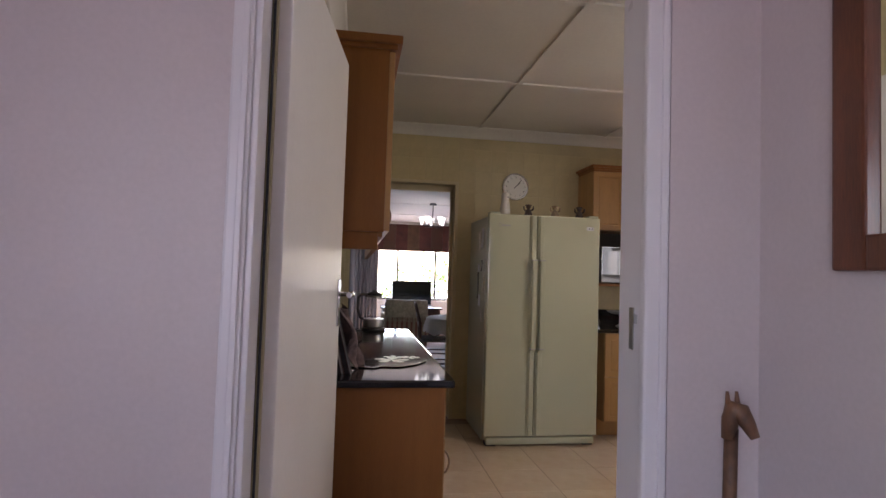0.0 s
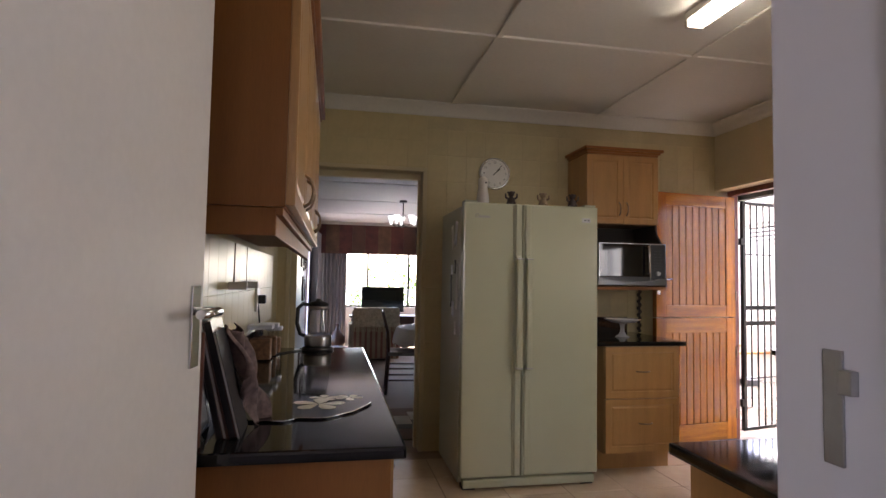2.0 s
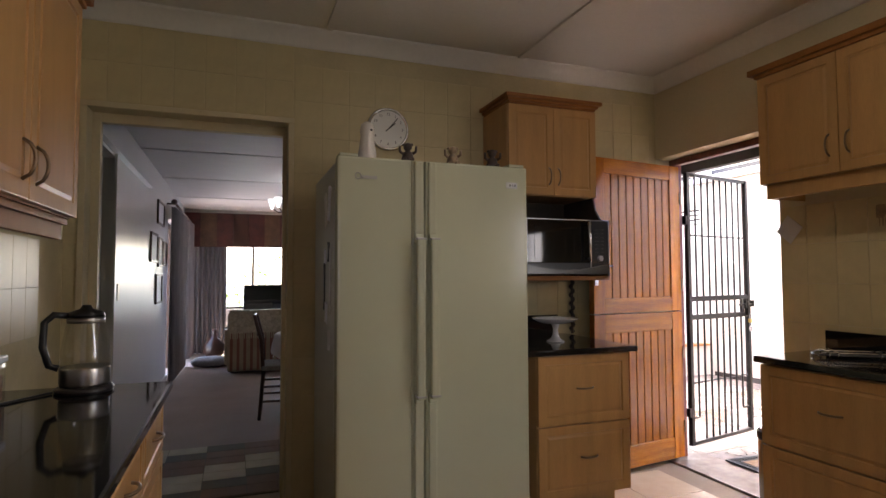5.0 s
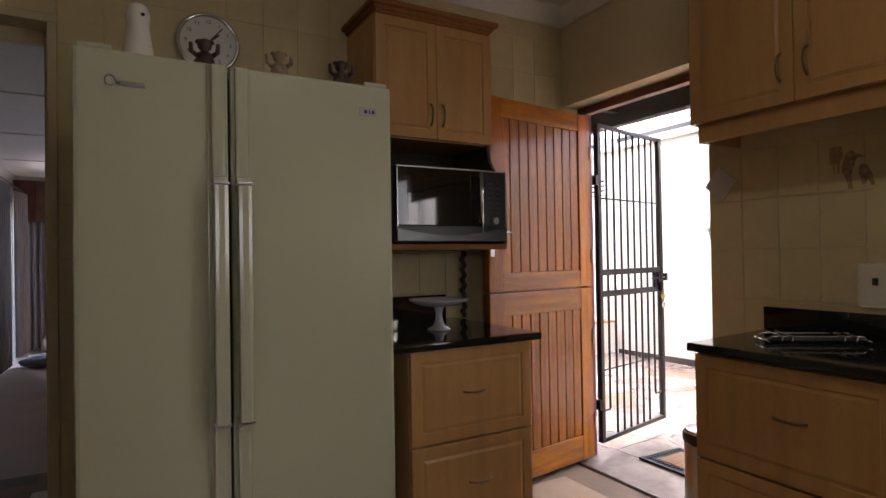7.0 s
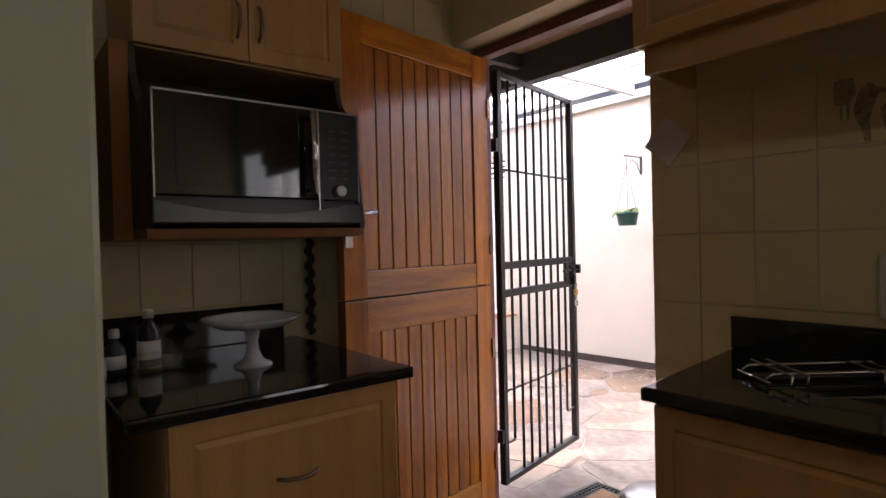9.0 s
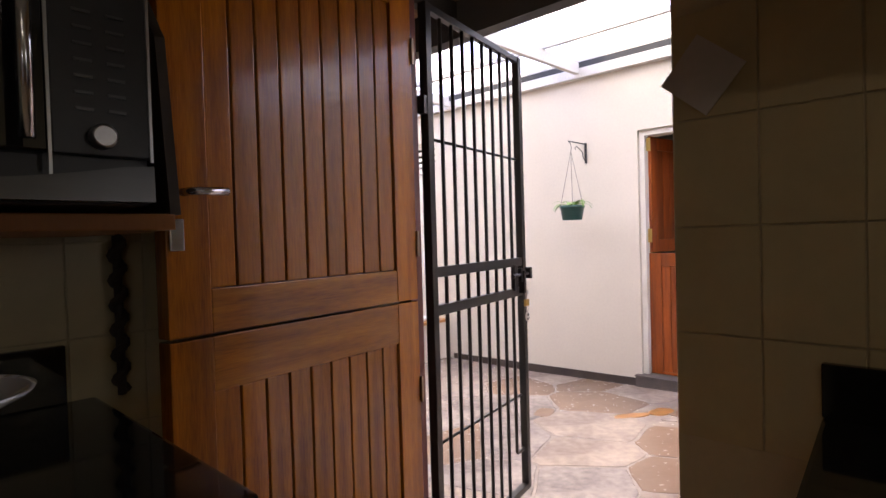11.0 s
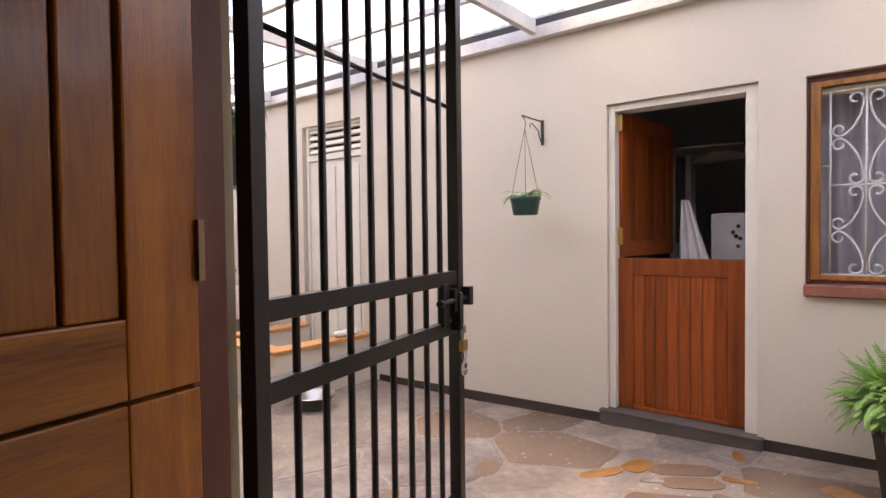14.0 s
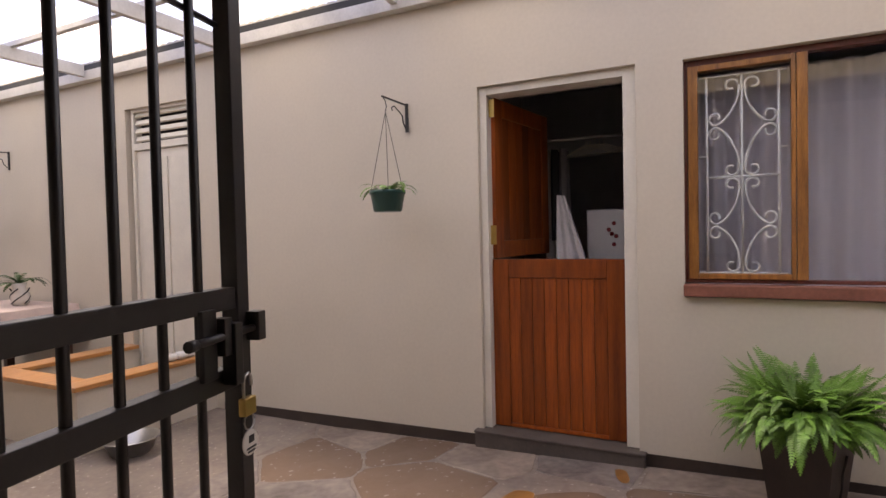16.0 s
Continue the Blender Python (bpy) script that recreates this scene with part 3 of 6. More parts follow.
# ---- security gate ----
def gate():
    a = 12.0
    g = thing("security_gate", (3.632, 4.892, 0.078), "black painted steel security gate with upright bars, standing open", "gate", rz=a)
    w, h = 0.768, 1.925
    part("gate_frame", boxes((0, 0.032, -0.016, 0.016, 0, h), (w - 0.032, w, -0.016, 0.016, 0, h), (0.032, w - 0.032, -0.016, 0.016, 0, 0.025), (0.032, w - 0.032, -0.012, 0.012, h - 0.025, h), bevel=0.002), "black_paint", g)
    for z in (1.003, 0.872):
        part("rail", boxes((0.032, w - 0.032, -0.012, 0.012, z, z + 0.036), bevel=0.002), "black_paint", g)
    for z in (1.475, 0.425):
        part("cross_bar", tube(bmesh.new(), [(0.03, 0.009, z), (w - 0.03, 0.009, z)], 0.0055, 6), "black_paint", g)
    me = None
    for i in range(8):
        x = 0.032 + (w - 0.064) * (i + 1) / 9
        z0 = {0: 0.19, 7: 0.19}.get(i, 0.02)
        ob = part("bar", tube(bmesh.new(), [(x, 0, z0), (x, 0, h - 0.02)], 0.0075, 8), "black_paint", g)
    for x in (0.03, w - 0.106):
        part("corner_piece", boxes((x, x + 0.076, -0.005, 0.005, 0.18, 0.19)), "black_paint", g)
    bm = boxes((w - 0.128, w - 0.094, -0.020, -0.010, 0.90, 1.01), (w - 0.094, w - 0.074, -0.034, -0.010, 0.935, 0.995), (w - 0.076, w - 0.056, -0.040, -0.014, 0.885, 0.985), (w - 0.010, w + 0.012, -0.040, -0.014, 0.945, 0.995), bevel=0.002)
    tube(bm, [(w - 0.165, -0.028, 0.965), (w + 0.008, -0.028, 0.968)], 0.0065, 8)
    tube(bm, [(w - 0.172, -0.028, 0.965), (w - 0.155, -0.028, 0.965)], 0.009, 8)
    part("bolt", bm, "black_paint", g, "black sliding bolt")
    for z in (0.2, 1.55):
        part("hinge", boxes((-0.02, 0.0, -0.014, 0.014, z, z + 0.06)), "black_paint", g)
    lock = thing("padlock", (0, 0, 0), "small brass padlock hanging open from the gate bolt", "padlock")
    lock.matrix_basis = g.matrix_basis @ pose(w - 0.035, -0.03, 0.86)
    part("body", boxes((-0.016, 0.016, -0.007, 0.007, -0.035, -0.005), bevel=0.003), "brass", lock)
    part("shackle", tube(bmesh.new(), [(-0.010, 0, -0.005), (-0.010, 0, 0.02), (-0.005, 0, 0.032), (0.005, 0, 0.034), (0.011, 0, 0.028), (0.012, 0, 0.012)], 0.003, 6), "steel", lock)
    tag = thing("key_tag", (0, 0, 0), "round silver key tag with worn lettering below the padlock", "key ring")
    tag.matrix_basis = g.matrix_basis @ pose(w - 0.037, -0.034, 0.81)
    part("ring", tube(bmesh.new(), [(0.014 * math.cos(k * 0.524), 0, 0.005 + 0.014 * math.sin(k * 0.524)) for k in range(13)], 0.0015, 5), "steel", tag)
    bm = lathe(bmesh.new(), [(0.021, -0.0015), (0.022, 0), (0.021, 0.0015)], n=20)
    part("disc", bm, "china", tag, m=pose(0, 0, -0.03, 90))
    part("print", boxes((-0.013, 0.013, -0.003, -0.002, -0.04, -0.037), (-0.010, 0.010, -0.003, -0.002, -0.046, -0.043), (-0.006, 0.008, -0.003, -0.002, -0.030, -0.018)), "ink", tag)
    return g


gate()


# ---- cabinets ----
def bow_handle(parent, x, z, upright=True, l=0.10, y=-0.02):
    pts = []
    for k in range(9):
        u = -1 + k / 4
        d = y - 0.028 * (1 - u * u) ** 0.6 if abs(u) < 1 else y
        pts.append((x, d, z + u * l / 2) if upright else (x + u * l / 2, d, z))
    bm = tube(bmesh.new(), pts, 0.0048, 7)
    return part("handle", bm, "bronze", parent, "bronze bow handle")


def panel_front(name, parent, x0, x1, z0, z1, hx=None, hz=None, upright=True, border=0.055):
    """A slab front with a routed border and a raised field; front face at local y = -0.02."""
    bm = bmesh.new()
    box(bm, x0 + 0.0015, x1 - 0.0015, -0.022, 0, z0 + 0.0015, z1 - 0.0015, bevel=0.003)
    bmesh.ops.recalc_face_normals(bm, faces=bm.faces)
    f = max((f for f in bm.faces if f.normal.y < -0.9), key=lambda f: f.calc_area())
    for thick, depth in ((border, 0.0), (0.004, -0.005), (0.006, 0.0), (0.016, 0.005)):
        bmesh.ops.inset_region(bm, faces=[f], thickness=thick, depth=depth)
    ob = part(name, bm, "cab_wood", parent)
    if hx is not None:
        bow_handle(ob, hx, hz, upright)
    return ob


def crown(parent, x0, x1, y0, y1, z):
    """A stepped cornice round the top of a wall unit."""
    bm = boxes((x0 - 0.012, x1 + 0.012, y0 - 0.012, y1, z, z + 0.014), bevel=0.003)
    box(bm, x0 - 0.024, x1 + 0.024, y0 - 0.024, y1, z + 0.014, z + 0.030, bevel=0.004)
    box(bm, x0 - 0.042, x1 + 0.042, y0 - 0.042, y1, z + 0.030, z + 0.052, bevel=0.005)
    part("crown", bm, "cab_side", parent, "brown wooden cornice moulding")


def worktop(name, label, *rows, at=(0, 0, 0)):
    return solid(name, boxes(*rows, bevel=0.008), "granite", label, "worktop", at=at)


# left run, fronts face +x
def left_units():
    y0, n = 2.09, 4
    w = (4.0 - y0) / n
    for k in range(n):
        u = thing("base_cabinet", (0.375, y0 + w * k, 0), "light oak base cabinet under the black worktop", "cabinet", "base cabinets along the west wall", rz=90)
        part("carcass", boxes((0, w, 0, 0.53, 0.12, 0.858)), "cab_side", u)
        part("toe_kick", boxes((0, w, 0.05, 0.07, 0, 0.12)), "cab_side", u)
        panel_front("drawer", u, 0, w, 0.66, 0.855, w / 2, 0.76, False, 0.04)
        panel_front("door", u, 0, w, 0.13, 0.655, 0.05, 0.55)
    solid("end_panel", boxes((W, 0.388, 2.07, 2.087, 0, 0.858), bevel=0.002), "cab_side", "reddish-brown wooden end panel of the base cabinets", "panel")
    worktop("worktop", "polished black granite worktop with a rounded edge along the west wall", (W, 0.424, 2.05, 4.03, 0.86, 0.89))
    solid("splashback", boxes((W, W + 0.02, 2.06, 4.03, 0.89, 1.02), bevel=0.003), "granite", "polished black granite upstand along the wall", "splashback")
    y0, w = 2.03, (3.86 - 2.03) / 4
    for k in range(4):
        u = thing("wall_cabinet", (0.124, y0 + w * k, 0), "light oak wall cabinet above the black worktop", "cabinet", "wall cabinets along the west wall", rz=90)
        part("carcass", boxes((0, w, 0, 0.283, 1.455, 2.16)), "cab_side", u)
        panel_front("door", u, 0, w, 1.458, 2.157, (w - 0.05) if k % 2 == 0 else 0.05, 1.555)
    for yy in ((2.0, 3.86),):
        c = thing("cornice_moulding", (0, 0, 0), "brown wooden cornice moulding along the wall cabinets", "moulding")
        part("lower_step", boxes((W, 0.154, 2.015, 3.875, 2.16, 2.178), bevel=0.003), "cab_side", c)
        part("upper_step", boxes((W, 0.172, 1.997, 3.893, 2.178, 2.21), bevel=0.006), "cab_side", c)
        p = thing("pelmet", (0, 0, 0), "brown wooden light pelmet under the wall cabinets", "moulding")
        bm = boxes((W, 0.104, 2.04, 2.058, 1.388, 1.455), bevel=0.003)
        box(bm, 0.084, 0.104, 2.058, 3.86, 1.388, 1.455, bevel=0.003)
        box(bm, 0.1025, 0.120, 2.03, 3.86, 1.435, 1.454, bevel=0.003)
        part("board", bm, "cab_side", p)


left_units()


# north units
def north_units():
    x0, x1 = 2.06, 2.612
    u = thing("drawer_unit", (x0, 4.268, 0), "light oak unit of deep drawers beside the fridge", "cabinet")
    w = x1 - x0
    part("carcass", boxes((0, w, 0, 0.675, 0.14, 0.861)), "cab_wood", u)
    part("plinth", boxes((0, w, 0.12, 0.14, 0, 0.14), (w - 0.02, w, 0.14, 0.7, 0, 0.14)), "cab_wood", u)
    panel_front("drawer", u, 0, w, 0.51, 0.86, w / 2, 0.69, False)
    panel_front("drawer", u, 0, w, 0.145, 0.505, w / 2 + 0.02, 0.34, False)
    worktop("worktop", "polished black granite worktop beside the fridge", (1.98, 2.657, 4.225, N, 0.863, 0.893))
    solid("splashback", boxes((1.98, 2.60, N - 0.02, N, 0.893, 1.015), bevel=0.003), "granite", "polished black granite upstand along the wall", "splashback")
    u = thing("wall_cabinet", (2.083, 4.612, -0.012), "light oak two-door wall cabinet above the microwave", "cabinet")
    part("carcass", boxes((0, 0.588, 0, 0.33, 1.745, 2.272), bevel=0.002), "cab_wood", u)
    panel_front("door", u, 0, 0.294, 1.748, 2.27, 0.262, 1.86)
    panel_front("door", u, 0.294, 0.588, 1.748, 2.27, 0.323, 1.86)
    crown(u, 0.015, 0.575, -0.012, 0.33, 2.272)
    s = thing("microwave_shelf", (2.075, 4.45, -0.004), "open oak shelf box under the wall cabinet", "shelf")
    part("shelf", boxes((0, 0.575, 0, 0.49, 1.245, 1.27), bevel=0.003), "cab_side", s)
    for x in (0.0, 0.575):
        bm = bmesh.new()
        v = [bm.verts.new((xx, y, z)) for xx in (x, x + 0.016) for y, z in ((0.02, 1.27), (0.49, 1.27), (0.49, 1.744), (0.16, 1.744), (0.14, 1.66), (0.06, 1.56))]
        bm.faces.new(v[:6]), bm.faces.new(v[6:][::-1])
        for i in range(6):
            bm.faces.new((v[i], v[(i + 1) % 6], v[6 + (i + 1) % 6], v[6 + i]))
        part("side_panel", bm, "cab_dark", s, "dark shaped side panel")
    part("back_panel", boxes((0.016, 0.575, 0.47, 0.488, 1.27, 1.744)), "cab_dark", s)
    # added panel: covers for the shelf side's outer face and the fridge's shadow
    part("shade_panel", boxes((-0.045, -0.002, 0.14, 0.488, 1.245, 1.74), bevel=0.002), "cab_side", s)
    helix = [(0.625 + 0.011 * math.cos(k * 0.7), 0.468 + 0.011 * math.sin(k * 0.7), 0.905 + 0.34 * k / 56) for k in range(57)]
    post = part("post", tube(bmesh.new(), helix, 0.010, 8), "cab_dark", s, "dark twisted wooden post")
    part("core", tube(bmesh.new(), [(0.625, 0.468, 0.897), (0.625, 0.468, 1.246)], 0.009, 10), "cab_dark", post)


north_units()


def microwave():
    m = thing("microwave", (2.076, 4.388, 1.2665), "black and silver microwave oven with a mirrored door", "microwave")
    m.scale = (0.962, 1.0, 0.95)
    part("body", boxes((0, 0.54, 0.012, 0.36, 0.008, 0.325), bevel=0.004), "black_plastic", m)
    d = part("door", boxes((0.0, 0.415, -0.008, 0.012, 0.075, 0.325), bevel=0.004), "black_gloss", m, "black mirrored glass door")
    part("window", boxes((0.05, 0.35, -0.010, -0.008, 0.10, 0.29)), "black_gloss", d)
    bm = bmesh.new()
    n = 14
    top = [(0.54 * i / n, 0.064 - 0.030 * math.sin(math.pi * min(1.0, i / n * 1.05)) ** 0.9) for i in range(n + 1)]
    f, b = [], []
    for x, z in top:
        f.append((bm.verts.new((x, -0.014, 0.012)), bm.verts.new((x, -0.012, z))))
        b.append((bm.verts.new((x, 0.012, 0.012)), bm.verts.new((x, 0.012, z))))
    for i in range(n):
        bm.faces.new((f[i][0], f[i + 1][0], f[i + 1][1], f[i][1]))
        bm.faces.new((f[i][1], f[i + 1][1], b[i + 1][1], b[i][1]))
        bm.faces.new((f[i][0], f[i + 1][0], b[i + 1][0], b[i][0]))
    part("trim", bm, "steel_dark", m, "brushed steel curved lower trim")
    part("surround", boxes((0.0, 0.54, -0.011, -0.007, 0.32, 0.325), (0.0, 0.004, -0.011, -0.007, 0.07, 0.325), (0.413, 0.417, -0.011, -0.007, 0.012, 0.325), (0.536, 0.54, -0.011, -0.007, 0.07, 0.325)), "steel", m)
    p = part("control_panel", boxes((0.418, 0.54, -0.008, 0.012, 0.075, 0.32), bevel=0.002), "black_plastic", m, "black control panel with silver buttons")
    for i in range(7):
        for x in (0.445, 0.485):
            part("button", boxes((x, x + 0.022, -0.010, -0.008, 0.135 + i * 0.022, 0.139 + i * 0.022)), "steel_dark", p)
    part("knob", lathe(bmesh.new(), [(0.017, 0), (0.017, 0.014), (0.013, 0.018)], n=20), "steel", p, "silver knob", m=pose(0.475, -0.008, 0.10, 90))
    bm = tube(bmesh.new(), [(0.385, -0.045, 0.085), (0.385, -0.045, 0.31)], 0.009, 10)
    for z in (0.10, 0.295):
        tube(bm, [(0.385, -0.008, z), (0.385, -0.045, z)], 0.006, 8)
    part("handle", bm, "chrome", d, "chrome bar handle")


microwave()


def fridge():
    f = thing("fridge", (1.034, 4.118, 0), "cream double-door fridge freezer with long handles", "fridge")
    part("body", boxes((0, 0.905, 0.075, 0.70, 0.03, 1.765), bevel=0.006), "fridge_grey_shade", f)
    dl = part("door", boxes((0, 0.383, 0, 0.07, 0.075, 1.785), bevel=0.012), "fridge", f, "cream freezer door")
    dr = part("door", boxes((0.390, 0.905, 0, 0.07, 0.075, 1.785), bevel=0.012), "fridge", f, "cream fridge door")
    for d, x in ((dl, 0.338), (dr, 0.402)):
        part("edge_trim", boxes((x - 0.012, x + 0.044, -0.007, 0.002, 0.08, 1.78), bevel=0.003), "fridge", d)
        part("ridge", boxes((x - 0.002, x + 0.036, -0.024, -0.006, 1.45, 1.778), bevel=0.008), "fridge", d)
        part("ridge", boxes((x - 0.002, x + 0.036, -0.024, -0.006, 0.085, 0.72), bevel=0.008), "fridge", d)
        bm = bmesh.new()
        box(bm, x - 0.003, x + 0.037, -0.068, -0.032, 0.735, 1.435, bevel=0.012)
        box(bm, x - 0.002, x + 0.036, -0.035, 0.0, 0.715, 0.76, bevel=0.006)
        box(bm, x - 0.002, x + 0.036, -0.035, 0.0, 1.41, 1.452, bevel=0.006)
        part("handle", bm, "fridge", d, "cream moulded handle")
        for z in (1.425, 0.745):
            part("band", boxes((x - 0.0045, x + 0.0385, -0.0695, -0.030, z, z + 0.010), bevel=0.003), "steel", d, "silver band")
    part("kick_panel", boxes((0.02, 0.885, 0.0, 0.06, 0.012, 0.065), bevel=0.01), "fridge", f)
    part("foot", boxes((0.02, 0.10, 0.02, 0.10, 0, 0.03)), "rubber", f)
    part("foot", boxes((0.80, 0.88, 0.02, 0.10, 0, 0.03)), "rubber", f)
    for x in (0.01, 0.815):
        part("hinge_cover", boxes((x, x + 0.08, 0.012, 0.10, 1.785, 1.80), bevel=0.005), "fridge", f)
    b = part("badge", boxes((0.792, 0.852, -0.002, 0.0, 1.680, 1.710), bevel=0.0008), "steel", dr, "small silver badge")
    part("mark", lathe(bmesh.new(), [(0.006, 0), (0.006, 0.001)], n=14), "ink", b, m=pose(0.813, -0.002, 1.695, 90))
    part("mark", boxes((0.824, 0.828, -0.003, -0.002, 1.690, 1.701), (0.828, 0.832, -0.003, -0.002, 1.690, 1.692), (0.835, 0.844, -0.003, -0.002, 1.690, 1.701)), "ink", b)
    k = part("badge", tube(bmesh.new(), [(0.087 + 0.012 * math.cos(a * 0.63), -0.003, 1.70 + 0.014 * math.sin(a * 0.63)) for a in range(11)], 0.0022, 5), "steel", dl, "silver key-shaped badge")
    part("bar", boxes((0.10, 0.17, -0.004, -0.001, 1.688, 1.702), (0.095, 0.11, -0.004, -0.001, 1.690, 1.696)), "steel", k)
    # magnets on the west side
    rnd = random.Random(4)
    for i, (y, z, w, h, rot) in enumerate(((0.20, 1.60, 0.05, 0.16, 12), (0.30, 1.58, 0.05, 0.16, -14), (0.22, 1.38, 0.035, 0.09, 4), (0.32, 1.36, 0.045, 0.07, -4), (0.16, 1.25, 0.03, 0.30, 2), (0.34, 1.22, 0.03, 0.22, 0), (0.28, 1.10, 0.05, 0.10, 8), (0.20, 0.98, 0.03, 0.09, -6))):
        t = thing("magnet", (0, 0, 0), rnd.choice(("grey butterfly fridge magnet on the fridge side", "small cream fridge magnet on the fridge side")), "magnet", "magnets on the fridge side")
        t.matrix_basis = f.matrix_basis @ pose(-0.001, y, z, rot)
        bm = bmesh.new()
        for s in (-1, 1):
            v = [bm.verts.new((0, s * a * w, b * h)) for a, b in ((0, -0.3), (0.5, -0.5), (0.45, 0.0), (0.6, 0.45), (0.3, 0.5), (0, 0.15))]
            v2 = [bm.verts.new((-0.006, p.co.y, p.co.z)) for p in v]
            bm.faces.new(v), bm.faces.new(v2[::-1])
            for j in range(6):
                bm.faces.new((v[j], v[(j + 1) % 6], v2[(j + 1) % 6], v2[j]))
        part("plate", bm, ("jar_lid", "bottle", "steel_dark")[i % 3], t)


fridge()


def figure(x, y, kind):
    """A small seated figurine; one plain mesh."""
    bm = bmesh.new()
    lathe(bm, [(0.030, 0), (0.032, 0.008), (0.026, 0.03), (0.022, 0.045), (0.010, 0.055), (0.018, 0.062), (0.021, 0.072), (0.018, 0.086), (0.006, 0.092)], n=16)
    for s in (-1, 1):
        tube(bm, [(s * 0.018, 0, 0.04), (s * 0.036, -0.01, 0.05), (s * 0.038, -0.012, 0.075)], [0.008, 0.007, 0.006], 7)
        lathe(bm, [(0.008, 0), (0.009, 0.006), (0.004, 0.012)], at=(s * 0.018, 0, 0.078), n=8)
        tube(bm, [(s * 0.015, -0.02, 0.01), (s * 0.018, -0.045, 0.008)], 0.009, 7)
    ob = solid("figurine", bm, kind, ("dark brown" if kind == "figure_brown" else "tan") + " monkey figurine with raised arms on top of the fridge", "figurine", at=(x, y, 1.785), rz=-12, group="figurines on the fridge")
    return ob


figure(1.365, 4.19, "figure_brown")
figure(1.585, 4.19, "figure_tan")
figure(1.79, 4.19, "figure_brown")
g = solid("goose_ornament", lathe(bmesh.new(), [(0.030, 0), (0.040, 0.01), (0.042, 0.06), (0.034, 0.11), (0.030, 0.14), (0.034, 0.17), (0.028, 0.195), (0.012, 0.208)], n=20), "china", "tall white china ornament on top of the fridge", "ornament", at=(1.19, 4.25, 1.765))
part("eye", lathe(bmesh.new(), [(0.006, 0), (0.004, 0.004)], n=8), "ink", g, m=pose(0.012, -0.033, 0.165, 90))


def clock():
    c = thing("wall_clock", (1.464, N, 2.131), "round silver-rimmed wall clock showing twenty past seven", "clock")
    c["label"] = "round silver-rimmed wall clock with black hands on a cream tiled wall"
    r = pose(0, 0, 0, 90)
    part("rim", lathe(bmesh.new(), [(0.125, 0), (0.128, 0.02), (0.124, 0.032), (0.114, 0.034), (0.110, 0.024)], n=40), "chrome", c, "polished silver rim", m=r)
    part("dial", lathe(bmesh.new(), [(0.112, 0.02), (0.112, 0.025)], n=40), "clock_face", c, "white dial", m=r)
    d = new("numerals")
    d.parent = c
    for k in range(12):
        a = math.radians(90 - 30 * (k + 1))
        cu = bpy.data.curves.new("numeral", "FONT")
        cu.body, cu.size, cu.align_x, cu.align_y, cu.extrude = str(k + 1), 0.022, "CENTER", "CENTER", 0.0005
        t = new("numeral", cu)
        t.parent = d
        cu.materials.append(M["ink"])
        t.matrix_basis = pose(0.088 * math.cos(a), -0.027, 0.088 * math.sin(a), 90)
    for a, l, w, y in ((42, 0.058, 0.007, -0.029), (50, 0.088, 0.005, -0.031), (222, 0.02, 0.007, -0.029)):
        part("hand", boxes((0, l, -0.0006, 0.0006, -w / 2, w / 2)), "ink", c, m=pose(0, y, 0, 0, -a))


clock()


def cake_stand():
    s = thing("cake_stand", (2.348, 4.548, 0.893), "clear glass cake stand on the black worktop", "cake stand")
    part("pedestal", lathe(bmesh.new(), [(0.052, 0), (0.050, 0.006), (0.028, 0.018), (0.017, 0.04), (0.014, 0.07), (0.022, 0.096), (0.03, 0.10)], n=24), "frost", s)
    part("dish", lathe(bmesh.new(), [(0.03, 0.10), (0.09, 0.108), (0.128, 0.128), (0.132, 0.135), (0.122, 0.132), (0.088, 0.115), (0.02, 0.108)], n=32), "frost", s)


cake_stand()


def bottles():
    rnd = random.Random(2)
    for i, (x, y, h, r, m, l) in enumerate(((2.04, 4.70, 0.085, 0.026, "black_plastic", "dark spray bottle with a white cap"), (2.13, 4.74, 0.125, 0.029, "black_plastic", "tall dark bottle with a white label"), (1.995, 4.66, 0.06, 0.02, "bottle", "small white bottle"), (2.00, 4.78, 0.11, 0.016, "bottle", "slim white tube"))):
        b = thing("bottle", (x, y, 0.893), l + " beside the fridge", "bottle")
        part("body", lathe(bmesh.new(), [(r, 0), (r * 1.03, 0.01), (r, h * 0.8), (r * 0.4, h), (r * 0.4, h + 0.01)], n=18), m, b)
        part("cap", lathe(bmesh.new(), [(r * 0.5, h + 0.011), (r * 0.5, h + 0.03), (r * 0.35, h + 0.034)], n=14), "bottle", b, "white cap")
        part("label", lathe(bmesh.new(), [(r * 1.04, h * 0.2), (r * 1.04, h * 0.6)], n=18), "paper", b, "white label")
    t = thing("plastic_tub", (2.13, 4.66, 0.893), "small clear plastic tub beside the bottles", "tub")
    part("body", boxes((-0.06, 0.06, -0.035, 0.035, 0, 0.05), bevel=0.008), "clear_glass", t)


bottles()


